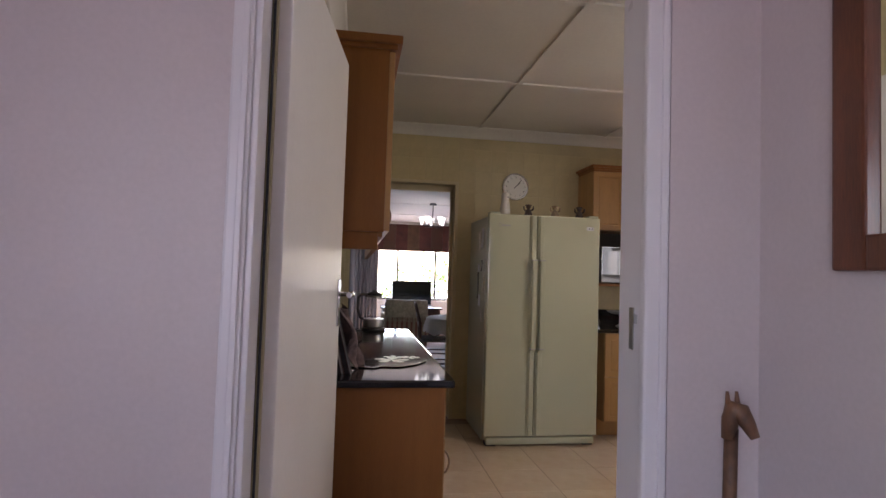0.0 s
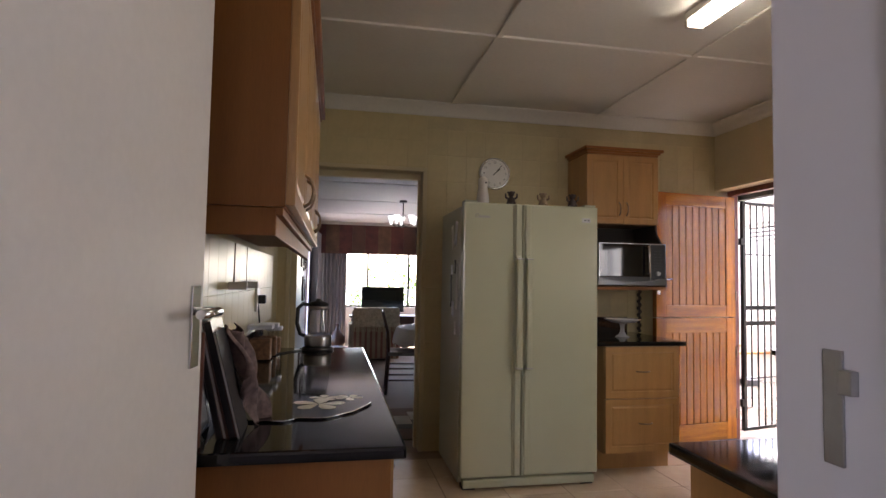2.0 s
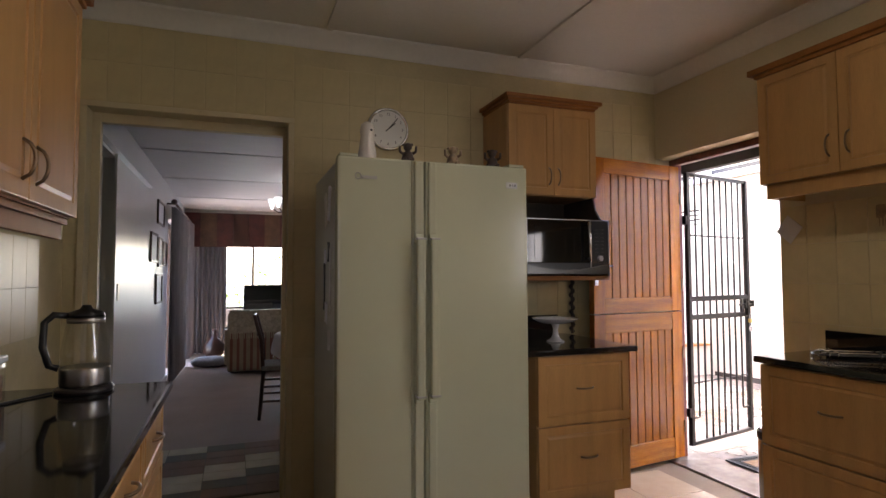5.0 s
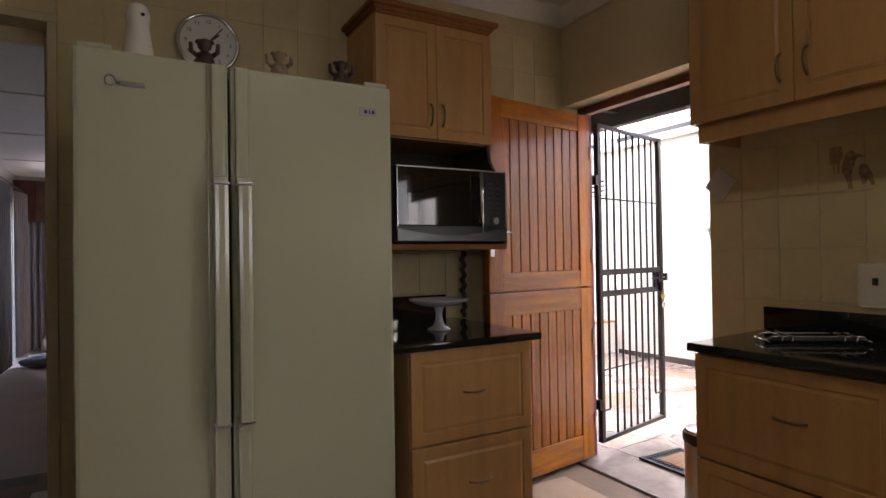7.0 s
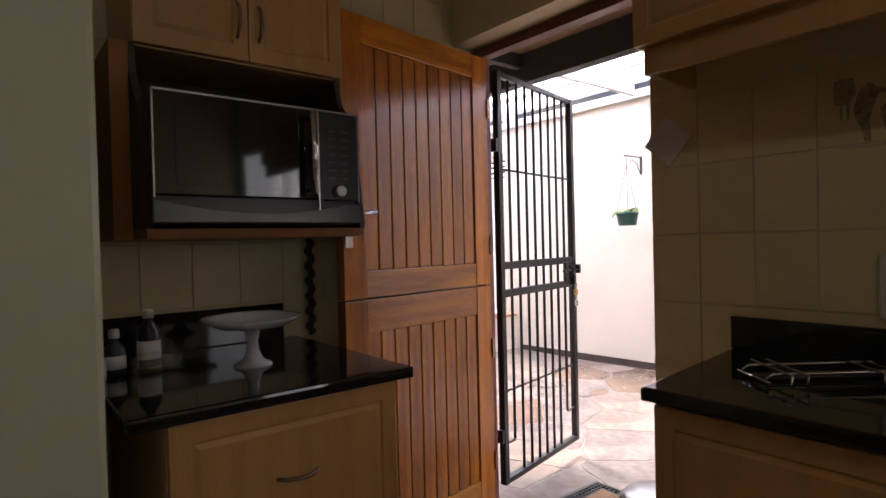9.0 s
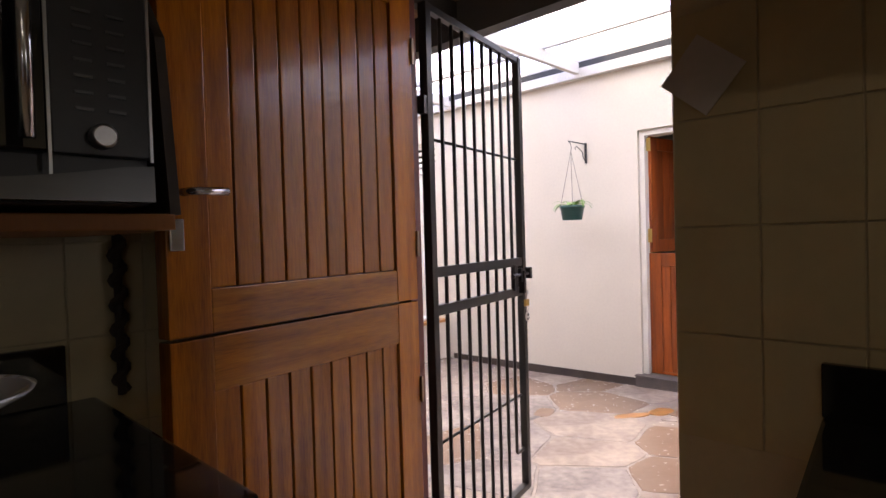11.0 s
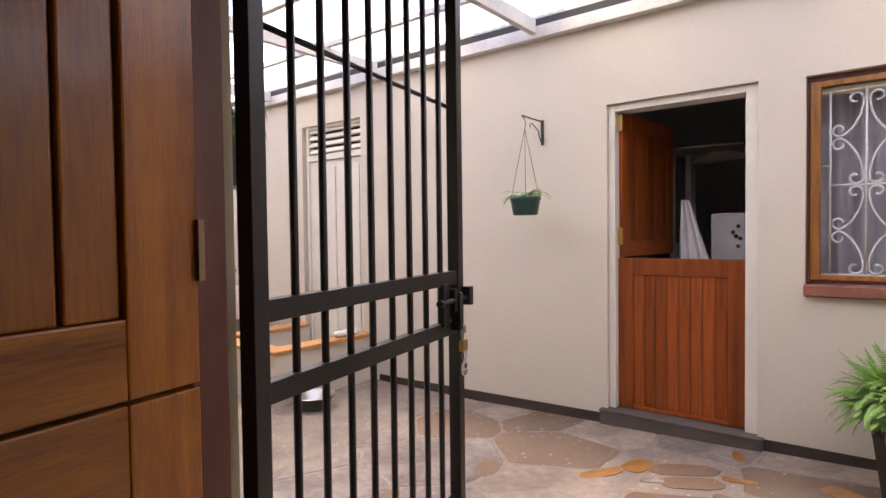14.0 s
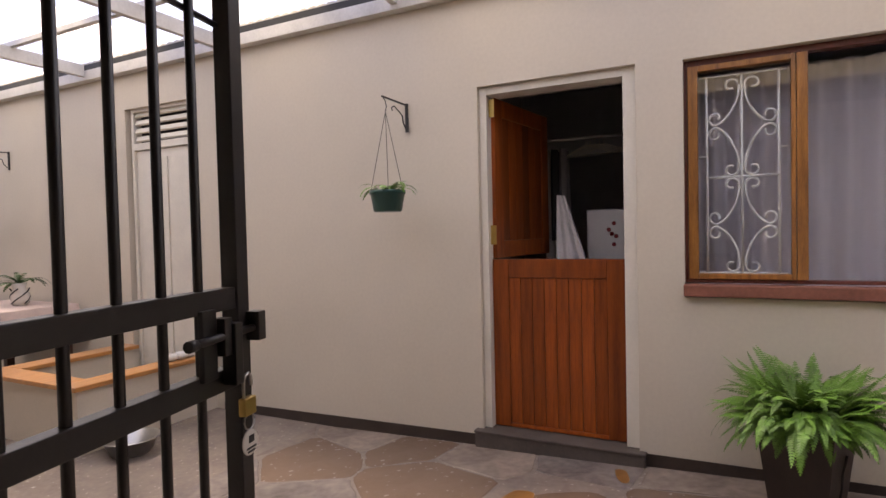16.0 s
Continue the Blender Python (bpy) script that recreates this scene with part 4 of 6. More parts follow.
# east units, fronts face -x
def east_units():
    for k in range(3):
        y1 = 3.67 - 0.60 * k
        u = thing("drawer_unit", (2.90, y1, 0), "light oak drawer unit under the black worktop", "cabinet", "drawer units along the east wall", rz=-90)
        part("carcass", boxes((0, 0.598, 0, 0.53, 0.14, 0.868)), "cab_wood", u)
        part("plinth", boxes((0, 0.598, 0.05, 0.07, 0, 0.14)), "cab_side", u)
        panel_front("drawer", u, 0, 0.598, 0.51, 0.865, 0.32, 0.707, False)
        panel_front("drawer", u, 0, 0.598, 0.145, 0.505, 0.32, 0.34, False)
    worktop("worktop", "polished black granite worktop along the east wall", (2.86, E, 1.995, 3.69, 0.87, 0.90))
    for v in scene.objects["worktop.002"].data.vertices:
        if v.co.y > 3.6:
            v.co.y += (v.co.x - 2.86) * 0.1
    solid("splashback", boxes((E - 0.02, E, 1.2, 3.745, 0.90, 0.99), bevel=0.003), "granite", "polished black granite upstand along the wall", "splashback")
    w = 0.41
    for k in range(4):
        u = thing("wall_cabinet", (3.175, 3.875 - w * k, -0.005), "light oak wall cabinet beside the back door", "cabinet", "wall cabinets along the east wall", rz=-90)
        part("carcass", boxes((0, w, 0, 0.255, 1.73, 2.285)), "cab_wood", u)
        panel_front("door", u, 0, w, 1.73, 2.282, (w - 0.045) if k % 2 == 0 else 0.045, 1.86)
    c = thing("cornice_moulding", (0, 0, 0), "brown wooden cornice moulding along the wall cabinets", "moulding")
    part("lower_step", boxes((3.150, E, 2.235, 3.89, 2.28, 2.298), bevel=0.003), "cab_side", c)
    part("upper_step", boxes((3.130, E, 2.235, 3.915, 2.298, 2.33), bevel=0.006), "cab_side", c)
    p = thing("pelmet", (0, 0, 0), "brown wooden light pelmet under the wall cabinets", "moulding")
    part("board", boxes((3.18, 3.20, 2.235, 3.858, 1.652, 1.725), (3.20, E, 3.838, 3.858, 1.652, 1.725), bevel=0.003), "cab_wood", p)
    # south run with a free end towards the hall door
    for k in range(4):
        x0 = 1.115 + 0.43 * k
        u = thing("base_cabinet", (x0 + 0.43, 1.935, 0), "light oak base cabinet on the south side", "cabinet", "base cabinets on the south side", rz=180)
        part("carcass", boxes((0, 0.43, 0, 0.82, 0.12, 0.868)), "cab_wood", u)
        part("plinth", boxes((0, 0.43, 0.05, 0.07, 0, 0.12)), "cab_side", u)
        panel_front("door", u, 0, 0.43, 0.13, 0.865, 0.05, 0.75)
    worktop("worktop", "polished black granite worktop on the south side", (1.065, E, S + 0.01, 1.972, 0.87, 0.90))


east_units()


def trivet():
    t = thing("trivet", (3.19, 3.45, 0.90), "folded chrome wire cooling rack on the black worktop", "rack", rz=-38)
    for y in (-0.045, 0.045):
        part("rail", tube(bmesh.new(), [(-0.15, y, 0.004), (-0.152, y, 0.018), (-0.14, y, 0.026), (0.14, y, 0.026), (0.152, y, 0.018), (0.15, y, 0.004)], 0.0032, 6), "chrome", t)
    for k, x in enumerate((-0.125, -0.092, 0.065, 0.10)):
        part("rod", tube(bmesh.new(), [(x, -0.085, 0.006), (x + 0.004, -0.08, 0.030), (x + 0.012, 0.08, 0.031), (x + 0.016, 0.085, 0.006)], 0.003, 6), "chrome", t)
    for x in (-0.155, 0.158):
        part("end_bar", tube(bmesh.new(), [(x, -0.06, 0.012), (x, 0.06, 0.012)], 0.003, 6), "chrome", t)
    for y in (-0.02, 0.0, 0.02):
        part("rod", tube(bmesh.new(), [(-0.145, y, 0.012), (0.145, y, 0.012)], 0.0022, 5), "steel_dark", t)


trivet()
bm = boxes((-0.002, 0.0, -0.055, 0.055, -0.055, 0.055))
solid("note", bm, "paper", "small white paper note hung askew on the tiled wall edge", "note", at=(3.424, 3.915, 1.51)).matrix_basis = pose(3.422, 3.93, 1.51, 40)
sk = thing("socket", (E - 0.004, 3.33, 1.09), "white double socket outlet on the tiled wall", "socket", rz=-90)
part("plate", boxes((-0.075, 0.075, -0.012, 0.0, -0.078, 0.078), bevel=0.012), "socket", sk)
part("switch", boxes((-0.028, -0.012, -0.017, -0.012, 0.0, 0.025)), "ink", sk)
# decorated tile: an outline of two animals and a tree, in plain shapes
tp = thing("tile_picture", (E - 0.0055, 3.487, 1.418), "brown printed motif of animals and a tree on a decorated tile", "tile picture")
SHAPES = {
    "tree": ((-5, 95), (-5, 145), (10, 150), (35, 147), (40, 115), (28, 95), (25, 62), (21, 62), (20, 95), (12, 95), (11, 62), (7, 62), (6, 95)),
    "animal": ((45, 120), (65, 133), (80, 120), (107, 110), (108, 105), (85, 107), (78, 95), (70, 75), (65, 55), (68, 13), (55, 13), (48, 45), (40, 55), (33, 80)),
    "small_animal": ((87, 77), (100, 87), (115, 80), (125, 60), (130, 45), (135, 20), (125, 17), (115, 40), (108, 23), (98, 23), (90, 50)),
    "ground_line": ((5, 3), (30, 9), (60, 4), (100, 9), (132, 8), (130, 3), (60, 0)),
}
for nm, outline in SHAPES.items():
    bm = bmesh.new()
    bm.faces.new([bm.verts.new((0, -u * 0.00102, v * 0.00117)) for u, v in outline])
    part(nm, bm, {"ground_line": "rug_beige", "tree": "figure_tan"}.get(nm, "motif_brown"), tp)


def bin_():
    b = thing("pedal_bin", (3.27, 3.88, 0), "brushed steel pedal bin with a black rim beside the drawers", "bin")
    part("body", lathe(bmesh.new(), [(0.112, 0.0), (0.115, 0.02), (0.115, 0.425), (0.112, 0.43)], n=36), "steel", b)
    part("rim", lathe(bmesh.new(), [(0.118, 0.428), (0.1205, 0.435), (0.1205, 0.462), (0.114, 0.470)], n=36), "black_plastic", b, "black plastic rim")
    part("lid", lathe(bmesh.new(), [(0.113, 0.471), (0.105, 0.479), (0.06, 0.486), (0.02, 0.488)], n=36), "steel", b, "brushed steel lid")
    part("pedal", boxes((-0.14, -0.11, -0.025, 0.025, 0.012, 0.022), bevel=0.003), "black_plastic", b, "black foot pedal")


bin_()


# ---- things on the left worktop ----
def kettle():
    k = thing("kettle", (0.165, 3.93, 0.89), "glass and steel electric kettle half full of water", "kettle")
    part("base", lathe(bmesh.new(), [(0.085, 0), (0.087, 0.012), (0.075, 0.02)], n=28), "black_plastic", k)
    part("heater", lathe(bmesh.new(), [(0.072, 0.021), (0.074, 0.03), (0.074, 0.075), (0.072, 0.082)], n=28), "steel", k, "brushed steel base ring")
    part("jug", lathe(bmesh.new(), [(0.074, 0.083), (0.073, 0.11), (0.066, 0.17), (0.056, 0.225), (0.054, 0.245)], n=28), "clear_glass", k)
    part("collar", lathe(bmesh.new(), [(0.0555, 0.226), (0.055, 0.245)], n=28), "steel", k, "polished steel collar")
    part("lid", lathe(bmesh.new(), [(0.056, 0.246), (0.050, 0.262), (0.02, 0.272), (0.012, 0.285)], n=24), "black_plastic", k)
    part("handle", tube(bmesh.new(), [(0.05, 0, 0.25), (0.09, 0, 0.255), (0.115, 0, 0.23), (0.118, 0, 0.15), (0.10, 0, 0.09), (0.075, 0, 0.08)], 0.011, 10), "black_plastic", k, m=pose(0, 0, 0, 0, 0, 195))
    b = solid("cable", tube(bmesh.new(), [(0.08, 3.90, 0.895), (0.02, 3.82, 0.894), (-0.06, 3.70, 0.894), (-0.1, 3.74, 0.93), (-0.13, 3.78, 1.02), (-0.145, 3.80, 1.15)], 0.004, 6), "black_plastic", "black kettle cable running to the wall socket", "cable")


kettle()


def jar(x, y, r, h, label):
    j = thing("jar", (x, y, 0.89), label, "jar", "storage jars beside the kettle")
    part("body", boxes((-r, r, -r, r, 0, h), bevel=0.012), "clear_glass", j)
    part("contents", boxes((-r + 0.006, r - 0.006, -r + 0.006, r - 0.006, 0.006, h * 0.7), bevel=0.008), "jar_fill", j, "brown dry goods")
    part("lid", boxes((-r - 0.003, r + 0.003, -r - 0.003, r + 0.003, h + 0.001, h + 0.022), bevel=0.006), "jar_lid", j, "pale blue-white lid")


jar(-0.095, 3.54, 0.055, 0.15, "square clear jar of brown rusks with a pale lid")
jar(-0.075, 3.68, 0.047, 0.145, "square clear jar with a pale lid")
jar(-0.055, 3.79, 0.036, 0.12, "small clear jar with a pale lid")
so = thing("socket", (W + 0.004, 3.80, 1.17), "white double socket outlet with a black plug", "socket", rz=90)
part("plate", boxes((-0.06, 0.06, -0.012, 0.0, -0.06, 0.06), bevel=0.004), "socket", so)
part("plug", boxes((-0.02, 0.025, -0.05, -0.012, -0.02, 0.025), bevel=0.006), "black_plastic", so, "black plug")


def roll_holder():
    r = thing("roll_holder", (W + 0.004, 2.98, 1.26), "clear plastic roll holder with hanging chain on the tiled wall", "roll holder")
    part("tube", tube(bmesh.new(), [(0.05, 0.0, -0.005), (0.05, 0.30, -0.005)], 0.024, 14), "clear_glass", r)
    part("bracket", boxes((0, 0.07, -0.02, -0.005, -0.02, 0.01), (0, 0.07, 0.305, 0.315, -0.02, 0.01), bevel=0.003), "china", r)
    part("chain", tube(bmesh.new(), [(0.02, -0.01, 0.0), (0.02, -0.005, 0.16)], 0.003, 6), "bronze", r)
    part("cord", tube(bmesh.new(), [(0.02, 0.31, 0.0), (0.02, 0.305, 0.16)], 0.002, 6), "bronze", r)


roll_holder()


def magazines():
    r = thing("book_rack", (-0.085, 2.22, 0.891), "dark metal rack leaning on the worktop end", "rack")
    r.matrix_basis = pose(-0.082, 2.22, 0.891, 0, -9)
    part("back_plate", boxes((-0.003, 0.0, -0.09, 0.10, 0.004, 0.24)), "black_paint", r)
    part("frame", tube(bmesh.new(), [(-0.002, -0.095, 0.004), (-0.002, -0.095, 0.25), (-0.002, 0.10, 0.25), (-0.002, 0.10, 0.004)], 0.004, 6), "steel_dark", r)
    part("prop", tube(bmesh.new(), [(0.03, -0.10, 0.006), (0.012, -0.10, 0.05), (-0.002, -0.097, 0.09)], 0.003, 6), "steel", r, "thin steel prop")
    rnd = random.Random(7)
    x = -0.030
    for k in range(4):
        b = thing("magazine", (0, 0, 0), ("dark grey covered magazine leaning on the rack", "grey-white booklet leaning on the rack", "brown recipe book leaning on the rack")[k % 3], "magazine", "magazines in the rack")
        th = (0.012, 0.006, 0.016, 0.005, 0.010)[k]
        b.matrix_basis = pose(x, 2.225 + rnd.uniform(-0.006, 0.006), 0.8915, 0, -13.0 - 0.5 * k, rnd.uniform(-2, 5))
        h = (0.30, 0.285, 0.295, 0.27)[k]
        part("page_block", boxes((0, th, -0.060, 0.09, 0.001, h - 0.003)), "paper" if k in (1, 3) else "dull_cover", b)
        part("cover", boxes((-0.0015, -0.0003, -0.063, 0.09, 0, h), (th + 0.0003, th + 0.0015, -0.063, 0.09, 0, h)), ("dull_cover", "paper_brown", "mirror_wood")[k % 3], b)
        x += th + 0.0045
    c = thing("cutting_board", (-0.07, 2.105, 0.891), "brown wooden board standing at the worktop end", "board", rz=4)
    c.matrix_basis = pose(-0.07, 2.095, 0.891, -3, 0, 4)
    part("board", boxes((-0.022, 0.014, 0, 0.018, 0, 0.268), bevel=0.005), "mirror_wood", c)
    cl = thing("cloth", (0.0, 2.33, 0.891), "crumpled mauve and brown dish cloth hanging over the magazines", "cloth")
    bm = bmesh.new()
    bmesh.ops.create_grid(bm, x_segments=16, y_segments=22, size=0.5)
    for v in bm.verts:
        s, u = v.co.x, v.co.y + 0.5
        v.co = Vector((0.055 - 0.085 * u + 0.018 * math.sin(8 * u + 7 * s) + 0.012 * math.sin(17 * s + 3 * u), 0.02 + 0.13 * s + 0.02 * math.sin(10 * u), 0.26 * u + 0.012 * math.sin(13 * s)))
        v.co.z = max(v.co.z, 0.004)
    bmesh.ops.solidify(bm, geom=bm.faces[:], thickness=0.003)
    for f in bm.faces:
        f.smooth = True
    part("fabric", bm, "mauve_cloth", cl)


magazines()


def worktop_mat():
    m = thing("worktop_saver", (0.18, 2.50, 0.8905), "clear glass worktop saver with a white frangipani print", "cutting board")
    pts = [(-0.16, -0.17), (-0.10, -0.178), (-0.065, -0.188), (-0.045, -0.17), (-0.03, -0.15), (0.015, -0.16), (0.053, -0.158), (0.09, -0.125), (0.128, -0.09), (0.175, -0.01), (0.19, 0.03), (0.182, 0.09), (0.12, 0.16), (0.0, 0.19), (-0.12, 0.16), (-0.18, 0.06), (-0.185, -0.1)]
    bm = bmesh.new()
    n = len(pts)
    a = [bm.verts.new((x, y, 0.002)) for x, y in pts]
    b = [bm.verts.new((x, y, 0.006)) for x, y in pts]
    bm.faces.new(a[::-1]), bm.faces.new(b)
    for i in range(n):
        bm.faces.new((a[i], a[(i + 1) % n], b[(i + 1) % n], b[i]))
    part("glass", bm, "granite", m, "dark clear glass sheet")
    # chrome bead on the bright stretch only, drawing the glint of the edge
    part("rim", tube(bmesh.new(), [(x, y, 0.005) for x, y in pts[:11]], 0.0016, 6), "chrome", m, "painted glint along part of the glass edge")
    for cx, cy, s in ((0.025, 0.01, 1.35), (0.04, 0.10, 0.8), (0.12, 0.10, 0.75)):
        fl = new("flower_print")
        fl.parent = m
        for k in range(5):
            an = 2 * math.pi * k / 5 + cx * 9
            bm = bmesh.new()
            v = [bm.verts.new((cx + s * (r * math.cos(an + w)), cy + s * (r * math.sin(an + w)), 0.0068 + 0.0003 * k)) for r, w in ((0.002, 0), (0.03, -0.55), (0.05, -0.42), (0.062, -0.15), (0.062, 0.12), (0.05, 0.35), (0.028, 0.4))]
            bm.faces.new(v)
            part("petal", bm, "socket", fl, "white printed petal")


worktop_mat()


# ---- ceiling lamp ----
l = thing("ceiling_light", (1.985, 2.55, 2.65), "white fluorescent batten light, switched on", "ceiling light")
part("housing", boxes((-0.05, 0.05, -0.62, 0.62, -0.04, 0.0), bevel=0.006), "china", l)
part("diffuser", boxes((-0.045, 0.045, -0.60, 0.60, -0.075, -0.041), bevel=0.014), "tube", l, "glowing white diffuser")
part("end_cap", boxes((-0.048, 0.048, -0.625, -0.602, -0.078, -0.041), (-0.048, 0.048, 0.602, 0.625, -0.078, -0.041), bevel=0.004), "china", l)


# ---- hall ----
def hall_things():
    m = thing("wall_mirror", (0.898, 0.0, 0), "dark reddish wood framed mirror on the hall wall", "mirror")
    y1, y0, z0, z1 = 0.768, 0.0, 1.33, 2.05
    part("glass", boxes((-0.012, -0.006, y0 + 0.06, y1 - 0.06, z0 + 0.06, z1 - 0.06)), "mirror", m, "mirror glass")
    for k, r in enumerate(((y1 - 0.068, y1, z0, z1), (y0, y0 + 0.068, z0, z1), (y0 + 0.068, y1 - 0.068, z0, z0 + 0.062), (y0 + 0.068, y1 - 0.068, z1 - 0.062, z1))):
        part("frame", boxes((-0.03, 0.0, *r), bevel=0.006), "mirror_wood", m, "dark wooden frame piece")
    s = thing("walking_stick", (0.748, 0.86, 0), "carved wooden walking stick with a giraffe head", "walking stick")
    part("shaft", tube(bmesh.new(), [(-0.05, -0.03, 0.0), (-0.02, 0.0, 0.5), (0.005, 0.02, 0.9), (0.01, 0.024, 1.02)], [0.011, 0.012, 0.013, 0.013], 12), "stick_wood", s)
    bm = tube(bmesh.new(), [(0.004, 0.024, 1.0), (0.008, 0.024, 1.04), (0.012, 0.022, 1.062), (0.022, 0.016, 1.055), (0.034, 0.006, 1.03), (0.042, -0.002, 1.008)], [0.013, 0.016, 0.019, 0.019, 0.014, 0.009], 12)
    for dx in (-0.004, 0.016):
        tube(bm, [(dx + 0.004, 0.02, 1.068), (dx + 0.002, 0.02, 1.092)], [0.006, 0.003], 7)
    part("head", bm, "stick_wood", s, "carved giraffe head with short horns")


hall_things()


# ---- lounge ----
def picture(y0, y1, z0, z1):
    p = thing("picture_frame", (W, 0, 0), "small dark framed picture on the white lounge wall", "picture", "pictures on the lounge wall")
    b = 0.022
    part("frame", boxes((0, 0.02, y0, y0 + b, z0, z1), (0, 0.02, y1 - b, y1, z0, z1), (0, 0.02, y0 + b, y1 - b, z0, z0 + b), (0, 0.02, y0 + b, y1 - b, z1 - b, z1)), "lounge_wood", p)
    part("print", boxes((0.002, 0.008, y0 + b, y1 - b, z0 + b, z1 - b)), "paper", p)


for r in ((8.40, 8.95, 1.84, 2.10), (7.92, 8.42, 1.42, 1.72), (8.50, 8.86, 1.38, 1.70), (8.95, 9.32, 1.40, 1.68), (8.36, 8.86, 0.98, 1.30)):
    picture(*r)


def folds(x0, y0, x1, y1, z0, z1, n, depth, name, mat_, label, cat="curtain", pinch=0.0):
    bm = bmesh.new()
    L = math.hypot(x1 - x0, y1 - y0)
    nx, ny = -(y1 - y0) / L, (x1 - x0) / L
    k = n * 8
    prev = None
    for i in range(k + 1):
        u = i / k
        col = []
        for j in range(5):
            v = j / 4
            d = depth * math.sin(2 * math.pi * n * u + 0.6 * math.sin(5 * u + v)) * (0.7 + 0.3 * (1 - v))
            q = u + pinch * math.sin(math.pi * v) * (0.0 - u)
            col.append(bm.verts.new((x0 + (x1 - x0) * q + nx * d, y0 + (y1 - y0) * q + ny * d, z0 + (z1 - z0) * v)))
        if prev:
            for j in range(4):
                bm.faces.new((prev[j], col[j], col[j + 1], prev[j + 1])).smooth = True
        prev = col
    return solid(name, bm, mat_, label, cat)


folds(W + 0.08, 9.25, W + 0.12, 10.55, 0.02, 2.12, 13, 0.035, "curtain", "curtain", "grey patterned curtain tied at the glass door")
folds(W + 0.02, 9.8, W + 0.03, 10.4, 0.02, 2.08, 6, 0.015, "net_curtain", "net", "white net curtain at the glass door")
folds(W + 0.10, 11.15, W + 0.14, 11.7, 0.02, 2.12, 6, 0.04, "curtain", "curtain", "grey patterned curtain at the glass door")
folds(-0.05, 11.86, 0.50, 11.86, 0.02, 1.80, 8, 0.04, "curtain", "curtain", "grey full-length curtain beside the lounge window")
rod = thing("curtain_rod", (W + 0.10, 0, 2.16), "dark curtain rod with a ball end on the lounge wall", "curtain rod")
part("pole", tube(bmesh.new(), [(0, 9.15, 0), (0, 11.8, 0)], 0.016, 10), "lounge_wood", rod)
part("finial", lathe(bmesh.new(), [(0.01, -0.03), (0.03, -0.02), (0.036, 0), (0.03, 0.02), (0.01, 0.03)], n=14), "lounge_wood", rod, m=pose(0, 9.12, 0, 90))
part("bracket", boxes((-0.10, 0.0, 9.3, 9.33, -0.01, 0.01)), "lounge_wood", rod)
v = thing("valance", (0, 11.74, 0), "dark red and brown striped fabric valance above the lounge window", "valance")
for k in range(20):
    x = W + 0.25 * k
    part("panel", boxes((x, x + 0.25, -0.01 + 0.008 * (k % 2), 0.04, 1.76, 2.32), bevel=0.006), ("valance_red", "valance_brown", "valance_red", "lounge_wood")[k % 4], v)


def armchair():
    a = thing("armchair", (0.92, 9.85, 0), "striped brown armchair with a checked cream blanket over its back", "armchair", rz=0)
    w = 0.37
    part("base", boxes((-w, w, -0.3, 0.45, 0.04, 0.42), bevel=0.03), "stripe_a", a)
    back = part("back", boxes((-w, w, -0.32, -0.16, 0.04, 0.80), bevel=0.04), "stripe_b", a)
    for k in range(9):
        x = -w + 0.03 + k * 0.082
        part("stripe", boxes((x, x + 0.035, -0.326, -0.32, 0.06, 0.66)), "stripe_a", back, "red-brown stripe")
    part("arm", boxes((-w - 0.04, -w + 0.10, -0.16, 0.45, 0.1, 0.58), bevel=0.04), "stripe_b", a)
    part("arm", boxes((w - 0.10, w + 0.04, -0.16, 0.45, 0.1, 0.58), bevel=0.04), "stripe_b", a)
    b = thing("blanket", (0.92, 9.85, 0), "cream checked blanket with a fringe over the armchair back", "blanket")
    part("cloth", boxes((-w + 0.02, w - 0.02, -0.338, -0.14, 0.815, 0.835), (-w + 0.02, w - 0.02, -0.345, -0.33, 0.54, 0.83), bevel=0.006), "blanket", b)
    for k in range(24):
        x = -w + 0.03 + k * 0.028
        part("fringe", boxes((x, x + 0.012, -0.343, -0.336, 0.47, 0.54)), "blanket", b)


armchair()


def dining_chair(x, y, rz):
    c = thing("dining_chair", (x, y, 0), "dark-stained wooden dining chair with a blue-grey seat at the round table", "chair", "chairs round the table", rz=rz)
    for sx in (-0.19, 0.19):
        part("leg", boxes((sx - 0.018, sx + 0.018, -0.21, -0.175, 0, 0.43), bevel=0.004), "lounge_wood", c)
        part("leg", tube(bmesh.new(), [(sx, 0.22, 0), (sx, 0.19, 0.43), (sx, 0.21, 0.7), (sx, 0.27, 0.93)], 0.017, 8), "lounge_wood", c)
    part("seat", boxes((-0.215, 0.215, -0.215, 0.205, 0.43, 0.475), bevel=0.014), "curtain", c, "padded seat")
    for z in (0.62, 0.74, 0.88):
        part("slat", boxes((-0.18, 0.18, 0.205 + (z - 0.6) * 0.2, 0.22 + (z - 0.6) * 0.2, z, z + 0.045), bevel=0.004), "lounge_wood", c)
    for z in (0.15, 0.28):
        part("stretcher", boxes((-0.18, 0.18, -0.2, -0.185, z, z + 0.02), (-0.195, -0.18, -0.18, 0.19, z, z + 0.02), (0.18, 0.195, -0.18, 0.19, z, z + 0.02)), "lounge_wood", c)
    return c


